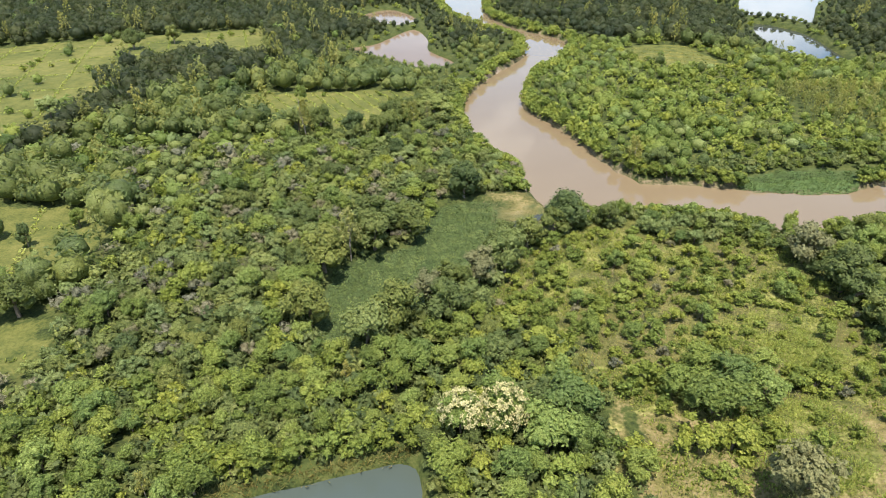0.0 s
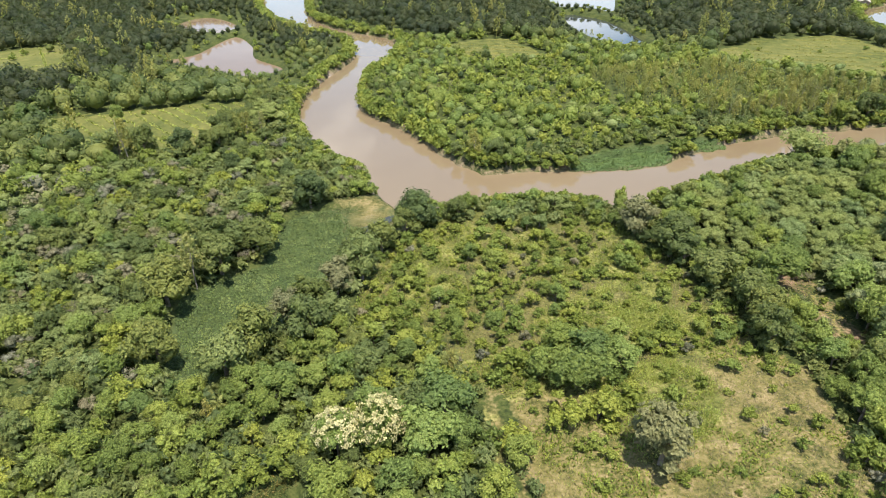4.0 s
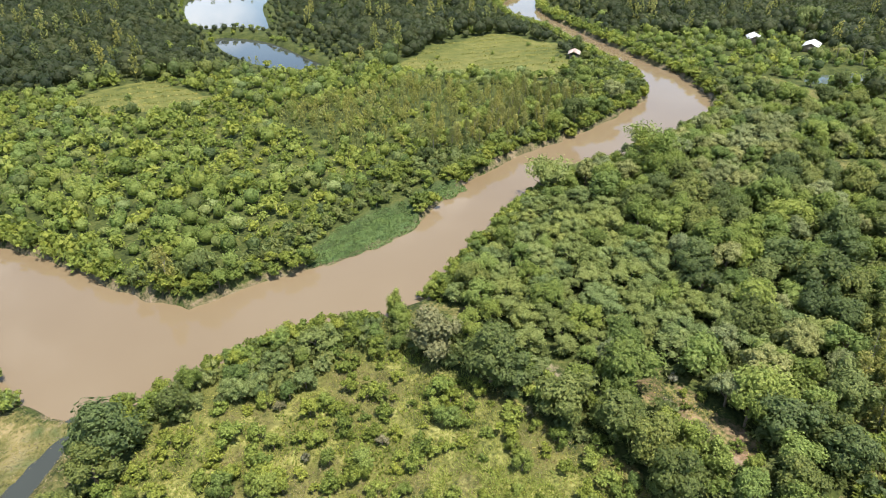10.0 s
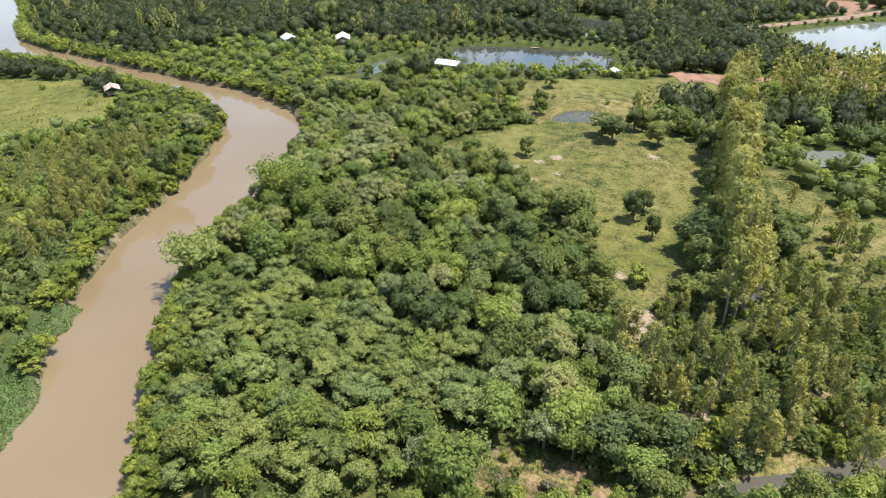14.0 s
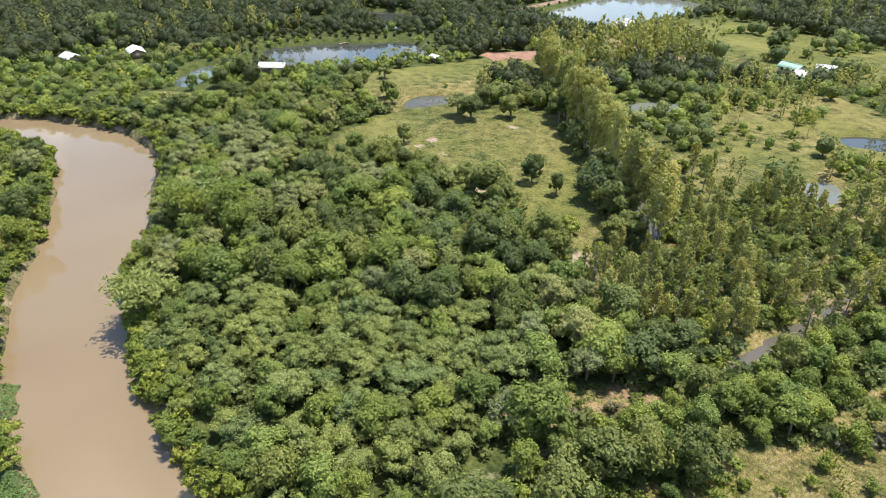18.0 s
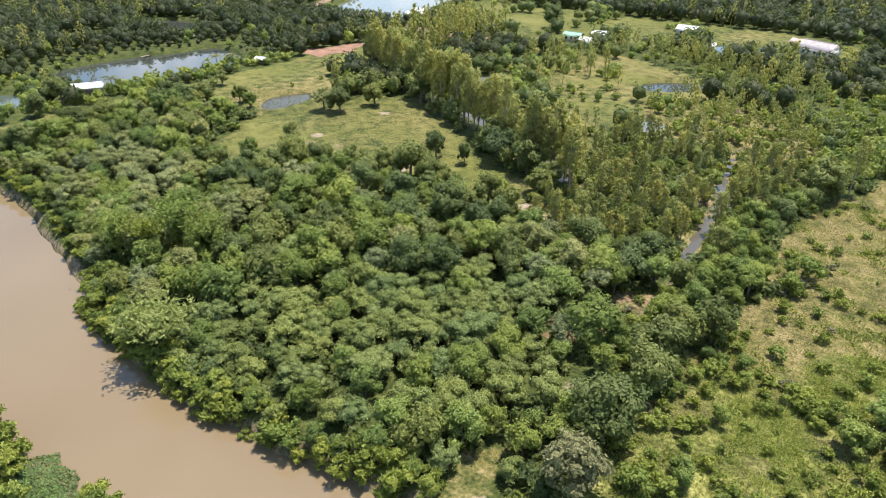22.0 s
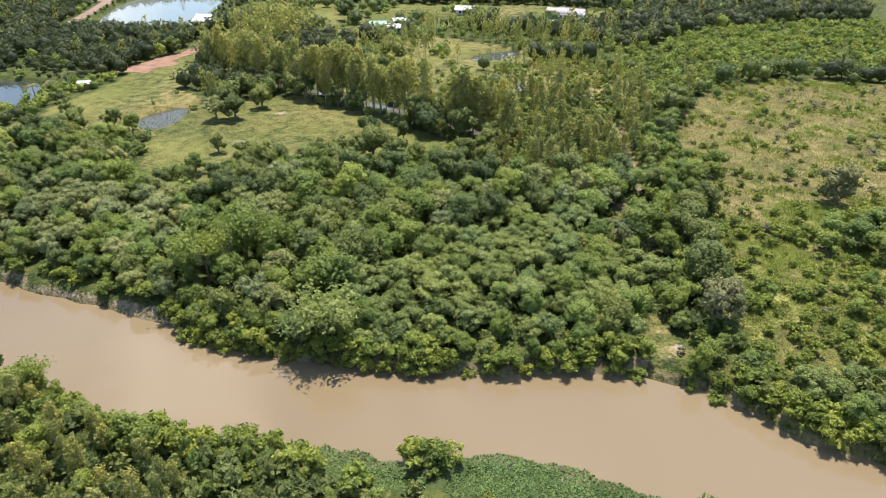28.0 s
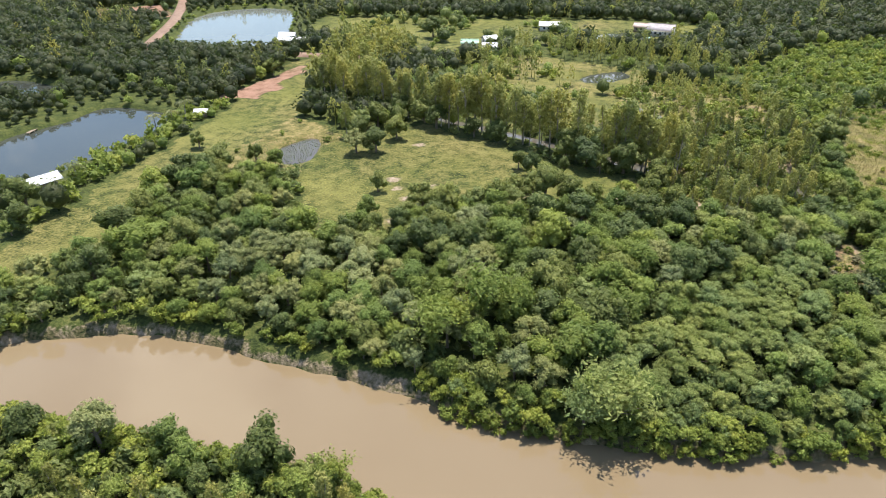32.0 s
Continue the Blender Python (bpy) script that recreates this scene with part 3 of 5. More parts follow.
def tube(points, radii, sides=6):
    """A tapered tube along points."""
    p = np.array(points, float)
    V, Q = [], []
    for i, r in enumerate(radii):
        t = unit(p[min(i + 1, len(p) - 1)] - p[max(i - 1, 0)])
        a = unit(np.cross(t, [0.3, 0.9, 0.2]))
        b = np.cross(t, a)
        w = np.arange(sides) * 2 * math.pi / sides
        V.append(p[i] + r * (np.cos(w)[:, None] * a + np.sin(w)[:, None] * b))
    for i in range(len(p) - 1):
        for s in range(sides):
            Q.append((i * sides + s, i * sides + (s + 1) % sides, (i + 1) * sides + (s + 1) % sides, (i + 1) * sides + s))
    return np.concatenate(V), np.array(Q), np.zeros((0, 3), int)


def trunk(rng, h, r, limbs=4, spread=1.6, sides=6):
    bend = rng.normal(size=2) * 0.06 * h
    spine = [(0, 0, -0.3), (bend[0] * 0.3, bend[1] * 0.3, h * 0.35), (bend[0], bend[1], h * 0.7), (bend[0] * 1.2, bend[1] * 1.2, h)]
    models = [tube(spine, (r * 1.25, r, r * 0.7, r * 0.25), sides)]
    for i in range(limbs):
        a = i * 2 * math.pi / max(limbs, 1) + rng.uniform(-0.4, 0.4)
        z0 = h * rng.uniform(0.3, 0.6)
        e = np.array([math.cos(a), math.sin(a), 0]) * spread * rng.uniform(0.7, 1.1)
        s = np.array([bend[0] * 0.6, bend[1] * 0.6, z0])
        models.append(tube([s, s + e * 0.5 + [0, 0, h * 0.14], s + e + [0, 0, h * 0.32]], (r * 0.5, r * 0.35, r * 0.12), 4))
    return merge(models)


def euc_crown(rng, h, r, count, leaf, tufts=16):
    """A slender open crown: drooping leafy tufts strung along the upper stem."""
    at, nn, cores = [], [], []
    for i in range(tufts):
        f = i / tufts
        z = h * (0.34 + 0.62 * f)
        a = i * 2.4 + rng.uniform(-0.5, 0.5)
        out = r * (1 - 0.6 * f) * rng.uniform(0.3, 1.0)
        c = np.array([math.cos(a) * out, math.sin(a) * out, z])
        m = count // tufts
        u = unit(rng.normal(size=(m, 3)))
        size = np.array([0.8, 0.8, 1.05]) * r * 0.36 * rng.uniform(0.75, 1.25)
        at.append(c + u * size * rng.uniform(0.65, 1.05, (m, 1)))
        nn.append(u)
        cores.append((c + OCTA[0] * size * 0.5, np.zeros((0, 4), int), OCTA[1]))
    at, nn = np.concatenate(at), np.concatenate(nn)
    return merge([sprays(rng, at, unit(nn + rng.normal(size=at.shape) * 0.4 + [0, 0, 0.25]), leaf, 0.45)] + cores)


def plume_crown(rng, h, r, stems, per, leaf):
    """Arching plumes that lean out from one base, as in a bamboo clump."""
    at, nn = [], []
    for i in range(stems):
        a, lean = rng.uniform(0, 6.283), rng.uniform(0.25, 1.0)
        top = h * rng.uniform(0.75, 1.05)
        u = np.sort(rng.uniform(0.3, 1.0, per))
        out = r * lean * u ** 2.2
        z = top * np.sin(u * 1.75) / math.sin(1.55)
        c = np.stack([math.cos(a) * out, math.sin(a) * out, z], 1)
        at.append(c + rng.normal(size=c.shape) * 0.09 * r)
        nn.append(unit(rng.normal(size=c.shape) * 0.6 + [math.cos(a) * 0.4, math.sin(a) * 0.4, 0.7]))
    return sprays(rng, np.concatenate(at), unit(np.concatenate(nn)), leaf, 0.4)


def palm_crown(rng, h, r, fronds=16):
    V, Q, k = [], [], 0
    for i in range(fronds):
        a = i * 2 * math.pi / fronds + rng.uniform(-0.15, 0.15)
        lift = rng.uniform(-0.1, 0.75)
        d, s = np.array([math.cos(a), math.sin(a), 0]), np.array([-math.sin(a), math.cos(a), 0])
        for j in range(9):
            u0 = 0.12 + 0.88 * j / 9
            c = d * r * u0 + np.array([0, 0, h + r * (lift * u0 - 0.75 * u0 * u0)])
            for g in (-1, 1):
                tip = c + s * g * r * 0.3 * (1.05 - u0 * 0.75) + d * r * 0.12 - np.array([0, 0, r * 0.12])
                V += [c, c + d * r * 0.09, tip + d * r * 0.02, tip]
                Q.append((k, k + 1, k + 2, k + 3))
                k += 4
    return np.array(V), np.array(Q), np.zeros((0, 3), int)


# ---- large structure ----
def axis(lo, fine_lo, fine_hi, hi, fine, rough, far):
    a = list(np.arange(fine_lo, fine_hi, fine))
    b = list(np.arange(fine_hi, hi, rough))
    c = list(np.arange(fine_lo - rough, lo, -rough))[::-1]
    out = [k for k in np.geomspace(1, far, 14)[1:]]
    return np.array([c[0] - 10 * k for k in out[::-1]] + c + a + b + [b[-1] + 10 * k for k in out])


GX = axis(-300, -45, 285, 530, 1.5, 3.5, 400)
GY = axis(-310, -15, 290, 550, 1.5, 3.5, 400)
mx, my = np.meshgrid(GX, GY, indexing="ij")
GP = np.stack([mx.ravel(), my.ravel()], 1)
GZ = height(GP)
NX, NY = len(GX), len(GY)
idx = np.arange(NX * NY).reshape(NX, NY)
CELLS = np.stack([idx[:-1, :-1], idx[1:, :-1], idx[1:, 1:], idx[:-1, 1:]], -1).reshape(-1, 4)
CENTRES = GP[CELLS].mean(1)


def ground_at(P):
    """Height of the ground sheet at places."""
    P = np.asarray(P, float)
    Z = GZ.reshape(NX, NY)
    i = np.clip(np.searchsorted(GX, P[:, 0]) - 1, 0, NX - 2)
    j = np.clip(np.searchsorted(GY, P[:, 1]) - 1, 0, NY - 2)
    u = (P[:, 0] - GX[i]) / (GX[i + 1] - GX[i])
    v = (P[:, 1] - GY[j]) / (GY[j + 1] - GY[j])
    return (Z[i, j] * (1 - u) + Z[i + 1, j] * u) * (1 - v) + (Z[i, j + 1] * (1 - u) + Z[i + 1, j + 1] * u) * v


kinds = zone_of(GP)
cover = np.zeros((len(GP), 4), np.float32)
gap = river_gap(GP)
patch = lumps(GP, 9, 21) * 0.6 + lumps(GP, 3, 22) * 0.4
cover[:, 0] = np.where(np.abs(gap - 0.3) < 1.3, 0.5, 0)
cover[:, 1] = np.isin(kinds, ("meadow", "drygrass", "grass", "strip", "wetgrass", "pondmeadow")) * (0.36 + patch * 0.66)
cover[:, 1] = np.where(np.isin(kinds, ("meadow", "grass", "strip")), 0.22 + patch * 0.5, cover[:, 1])
cover[:, 1] = np.where(np.isin(kinds, ("scrub", "euc", "tallgrass", "track", "clearing")), 0.3 + patch * 0.6, cover[:, 1])
cover[:, 3] = np.isin(kinds, ("crop", "rice", "rows")) * 0.8 + np.isin(kinds, ("meadow", "grass", "pondmeadow")) * (0.25 + lumps(GP, 12, 32) * 0.5) + (kinds == "strip") * (0.25 + lumps(GP, 16, 31) * 0.6) + np.isin(kinds, ("scrub", "tallgrass", "bankbelt")) * (0.3 + patch * 0.55)
cover[:, 0] = np.where(np.isin(kinds, ("euc", "row")), np.maximum(cover[:, 0], step_up(0.6, 0.9, lumps(GP, 5, 41)) * 0.7), cover[:, 0])
glade = (kinds == "north") & (lumps(GP, 17, 82) < 0.27)
cover[:, 3] = np.where(glade, 0.4, cover[:, 3])
cover[:, 3] = np.where(kinds == "village", 0.3 + lumps(GP, 22, 83) * 0.6, cover[:, 3])
cover[:, 1] = np.where(kinds == "village", lumps(GP, 14, 86) * 0.7, cover[:, 1])
cover[:, 2] = step_up(1.2, -0.6, area_gap(GP, BACK_RING))
for ring in MAT_RINGS:
    cover[:, 2] = np.maximum(cover[:, 2], step_up(1.5, -0.5, area_gap(GP, ring)))
mouth = smooth([(9, 139), (8, 130), (12, 121), (20, 119), (28, 127), (26, 137), (17, 140)], 1.5, True)
dry_mouth = step_up(2.5, -3.5, area_gap(GP, mouth) + (lumps(GP, 4, 51) - 0.5) * 8) * (0.32 + 0.5 * lumps(GP, 2.2, 52))
cover[:, 1] = np.maximum(cover[:, 1], dry_mouth)
cover[:, 2] *= 1 - dry_mouth
cover[:, 0] = np.maximum(cover[:, 0], step_up(0.9, -0.4, line_gap(GP, MUD_LINE)) * 0.6)
red_soil = np.where(kinds == "track", 0.2, np.where(kinds == "soilgap", 0.72, 1.0)) * ((kinds == "pad") | (kinds == "bare") | (kinds == "soilgap") | (kinds == "track")) * (0.45 + 0.5 * patch)

ground_mesh = mesh_of("ground", np.column_stack([GP, GZ]), [CELLS], GROUND)
ca = ground_mesh.attributes.new("cover", "FLOAT_COLOR", "POINT")
ca.data.foreach_set("color", cover.ravel())
ra = ground_mesh.attributes.new("red_soil", "FLOAT", "POINT")
ra.data.foreach_set("value", red_soil.astype(np.float32))
# bare sandy spots: x, y, radius
SAND = [(187, 56, 1.8), (188, 31, 1.6), (158, 54, 2.2), (184, 61, 1.5), (130, 51, 1.6), (118, 50.7, 3.0), (113, 50.6, 2.0), (170, 83, 2.6), (155, 56, 3.4), (176, 57, 1.2),
        (77, 117, 0.9), (75, 114, 1.2), (100, 49, 2.6), (96, 48.6, 2.4), (108, 40, 2.4), (180, 72, 1.2), (180, 66, 1.2), (179, 78, 1.3), (173, 70, 1.0), (173, 64, 1.0),
        (125, 149.6, 1.0), (122, 149.3, 1.2), (104, 146.6, 0.9), (107, 147.2, 0.9), (12, 241, 1.6), (18, 248, 2.2), (24, 256, 2.2), (29, 263, 2.2), (34, 270, 2.2), (37, 278, 2.4)]
sand_mask = step_up(1.2, -1.2, line_gap(GP, np.array([(x, y, 2 * r) for x, y, r in SAND])) + (lumps(GP, 2.5, 91) - 0.5) * 2) * 0.9
shelf_line = (GP[:, 0] > 152) & (GP[:, 0] < 232) & (GP[:, 1] < 137) & (GP[:, 1] > 100)
sand_mask = np.maximum(sand_mask, step_up(1.1, -0.3, line_gap(GP, PATH_LINE)) * 0.6)
sand_mask = np.where(shelf_line, np.maximum(sand_mask, step_up(1.5, 0.7, np.abs(gap - 0.7)) * (0.25 + 0.4 * lumps(GP, 6, 92))), sand_mask)
sa = ground_mesh.attributes.new("sand", "FLOAT", "POINT")
sa.data.foreach_set("value", sand_mask.astype(np.float32))
grass_kind = lumps(GP, 8, 66) * 0.55 + lumps(GP, 2.4, 67) * 0.45
straw_mask = np.isin(kinds, ("scrub", "drygrass", "track", "soilgap")) * step_up(0.13, 0.04, np.abs(grass_kind - 0.52)) * 0.5
straw_mask *= np.where(kinds == "drygrass", 0.45, 1.0)
straw_mask = np.where(kinds == "tallgrass", 0.1 + 0.75 * lumps(GP, 4, 68), straw_mask)
st = ground_mesh.attributes.new("straw", "FLOAT", "POINT")
st.data.foreach_set("value", straw_mask.astype(np.float32))
ground_mesh.polygons.foreach_set("use_smooth", np.ones(len(CELLS), bool))
tagged(new("ground", ground_mesh), "flat grassy river plain with bare soil patches", "ground", kind="structure")


def water_sheet(name, mask, level, material, label):
    cells = CELLS[mask]
    if not len(cells):
        return
    used, back_ids = np.unique(cells, return_inverse=True)
    V = np.column_stack([GP[used], np.full(len(used), level)])
    ob = new(name, mesh_of(name, V, [back_ids.reshape(-1, 4)], material))
    tagged(ob, label, "water", kind="structure")


water_sheet("river", line_gap(CENTRES, RIVER_LINE) < 5, -2.0, RIVER_WATER, "wide silty brown river with calm surface")
for (level, material, label, _), ring in zip(PONDS, POND_RINGS):
    water_sheet("pond", area_gap(CENTRES, ring) < 4, level, material, label)
water_sheet("ditch", line_gap(CENTRES, DITCH_LINE) < 2, -0.9, POND_MUD, "straight water-filled ditch beside eucalyptus row")
water_sheet("ditch", (line_gap(CENTRES, MUD_LINE) < 2) & (CENTRES[:, 1] < 50), -0.7, POND_MUD, "muddy grey ditch along the tree belt")
water_sheet("channel", line_gap(CENTRES, CHANNEL_LINE) < 1.6, -1.62, POND_DARK, "dark muddy channel draining into the river")

for road_line in ROADS:
    pts = smooth(road_line, 3.0)
    tan = unit(np.gradient(pts, axis=0))
    nrm = np.column_stack([-tan[:, 1], tan[:, 0]])
    rings = [pts + nrm * o for o in (-2.6, -1.0, 1.0, 2.6)]
    Z = [np.full(len(r), h) for r, h in zip(rings, (0.35, 0.5, 0.5, 0.35))]
    V = np.concatenate([np.column_stack([r, z]) for r, z in zip(rings, Z)])
    m = len(pts)
    Q = [(a * m + i, a * m + i + 1, (a + 1) * m + i + 1, (a + 1) * m + i) for a in range(3) for i in range(m - 1)]
    skirt = np.concatenate([np.column_stack([pts + nrm * o, np.full(m, -0.6)]) for o in (-3.4, 3.4)])
    V = np.concatenate([V, skirt])
    Q += [(4 * m + i, 4 * m + i + 1, i + 1, i) for i in range(m - 1)] + [(3 * m + i, 3 * m + i + 1, 5 * m + i + 1, 5 * m + i) for i in range(m - 1)]
    tagged(new("road", mesh_of("road", V, [Q], ROAD_CLAY)), "reddish dirt road on a low bank", "road", kind="structure")

# ---- plants ----
RNG = np.random.default_rng(7)
KINDS = {
    # name, label, height of crown centre, trunk height, bark
    "broad": ("broadleaf_tree", "round-crowned green broadleaf tree in riverside woodland", "tree"),
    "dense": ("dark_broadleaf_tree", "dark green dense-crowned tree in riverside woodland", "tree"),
    "feather": ("feathery_tree", "soft feathery grey-green tree in riverside thicket", "tree"),
    "pale": ("pale_leaved_tree", "tall tree with pale grey-green rounded crown", "tree"),
    "euc": ("eucalyptus_tree", "slender eucalyptus tree with sparse yellow-green foliage", "tree"),
    "shrub": ("shrub", "low bright green shrub standing in rough grass", "shrub"),
    "broad_small": ("small_broadleaf_tree", "small bushy green tree among thicket and scrub", "tree"),
    "shrub_bank": ("riverside_shrub", "leafy green shrub hanging over the river bank", "shrub"),
    "shrub_large": ("large_shrub", "large rounded green shrub in dense thicket", "shrub"),
    "grey": ("dry_shrub", "half-bare greyish shrub in the thicket", "shrub"),
}


GROUPS = {"broad": "trees of the riverside woods", "dense": "dark trees of the plain", "feather": "feathery trees of the thicket", "pale": "pale trees of the canopy",
          "euc": "eucalyptus trees", "shrub": "shrubs of the scrubland", "broad_small": "small trees of the thicket", "shrub_bank": "shrubs of the river banks", "shrub_large": "large shrubs of the thicket", "grey": "dry shrubs of the thicket"}


def build_hi(kind, rng):
    """Crown and trunk models for a plant of that kind, near size 1 (metres)."""
    if kind == "broad":
        return crown(rng, 3.1, 3.1, 3.4, 24, 960, 0.44, 0.55, low=-0.7, lump=(0.2, 0.46)), trunk(rng, 4.4, 0.19)
    if kind == "dense":
        return crown(rng, 3.4, 3.5, 3.7, 28, 980, 0.46, 0.5, low=-0.6, lump=(0.2, 0.46)), trunk(rng, 5.2, 0.24)
    if kind == "feather":
        return crown(rng, 3.4, 2.5, 2.8, 34, 1150, 0.43, 0.65, low=-0.8, slim=0.42, lump=(0.18, 0.34)), trunk(rng, 3.8, 0.14)
    if kind == "pale":
        return crown(rng, 3.5, 3.2, 4.6, 36, 1000, 0.42, 0.55, low=-0.6, lump=(0.18, 0.34)), trunk(rng, 5.4, 0.22)
    if kind == "euc":
        h = rng.uniform(10, 13)
        return euc_crown(rng, h, 2.4, 930, 0.46, 30), trunk(rng, h * 0.97, 0.12, 5, 1.0)
    if kind == "shrub":
        return crown(rng, 1.6, 1.3, 0.9, 12, 330, 0.35, 0.9, low=-0.9), trunk(rng, 1.1, 0.06, 3, 0.7, 4)
    return crown(rng, 1.8, 1.5, 1.3, 12, 300, 0.36, 0.95, slim=0.2), trunk(rng, 1.9, 0.08, 7, 1.5, 4)


def build_lo(kind, rng, count):
    if kind == "euc":
        return merge([euc_crown(rng, 11, 2.5, int(count * 1.4), 0.85, 15), tube([(0, 0, 0), (0, 0, 9)], (0.16, 0.05), 3)])
    rx, rz, zc, lf = {"broad": (3.2, 3.0, 2.4, 0.92), "dense": (3.5, 3.4, 2.8, 0.95), "feather": (3.4, 2.5, 2.8, 0.95), "pale": (3.5, 3.2, 4.6, 0.95),
                      "shrub": (1.6, 1.3, 1.0, 0.75), "grey": (1.8, 1.5, 1.4, 0.7)}[kind]
    lf *= 0.84 * math.sqrt(110 / max(count, 60)) if zc > 2 else math.sqrt(60 / count)
    c = crown(rng, rx, rz, zc, 14, count, lf, 0.8, core=False, low=-0.7, slim=0.6, lump=(0.28, 0.45))
    iv, it = ico()
    lump = iv * (0.74 + 0.2 * rng.random((len(iv), 1))) * np.array([rx, rx, rz]) * (0.84 if zc > 2 else 0.6) + [0, 0, zc]
    stem = tube([(0, 0, -0.3), (0, 0, zc)], (0.2, 0.12), 4) if zc > 2 else tube([(0, 0, -0.3), (0, 0, 0.8)], (0.08, 0.05), 3)
    return merge([c, (lump, np.zeros((0, 4), int), it), stem])


HI, LO = {}, {}
LEAF_KINDS = ("broad", "dense", "feather", "pale", "euc", "shrub", "grey")
for k in LEAF_KINDS:
    HI[k] = []
    for i in range(6):
        c, t = build_hi(k, RNG)
        HI[k].append((mesh_of(k + "_crown", c[0], c[1:], LEAF[k]), mesh_of(k + "_trunk", t[0], t[1:], BARK_PALE if k == "euc" else BARK)))
    LO[k] = [build_lo(k, RNG, 60 if k in ("shrub", "grey") else 105) for i in range(5)]


def plant(kind, x, y, size=1.0, wide=1.0, label="", mats=None):
    """One plant as a thing with trunk and crown."""
    name, text, cat = KINDS[kind]
    ob = new(name)
    ob.location = (x, y, float(ground_at([[x, y]])[0]) - 0.05)
    ob.rotation_euler = (0, 0, RNG.uniform(0, 6.28))
    ob.scale = (size * wide, size * wide, size)
    c, t = HI[kind.split("_")[0]][RNG.integers(0, 6)]
    part("trunk", t, ob)
    part("crown", c, ob)
    return tagged(ob, label or text, cat, GROUPS[kind])


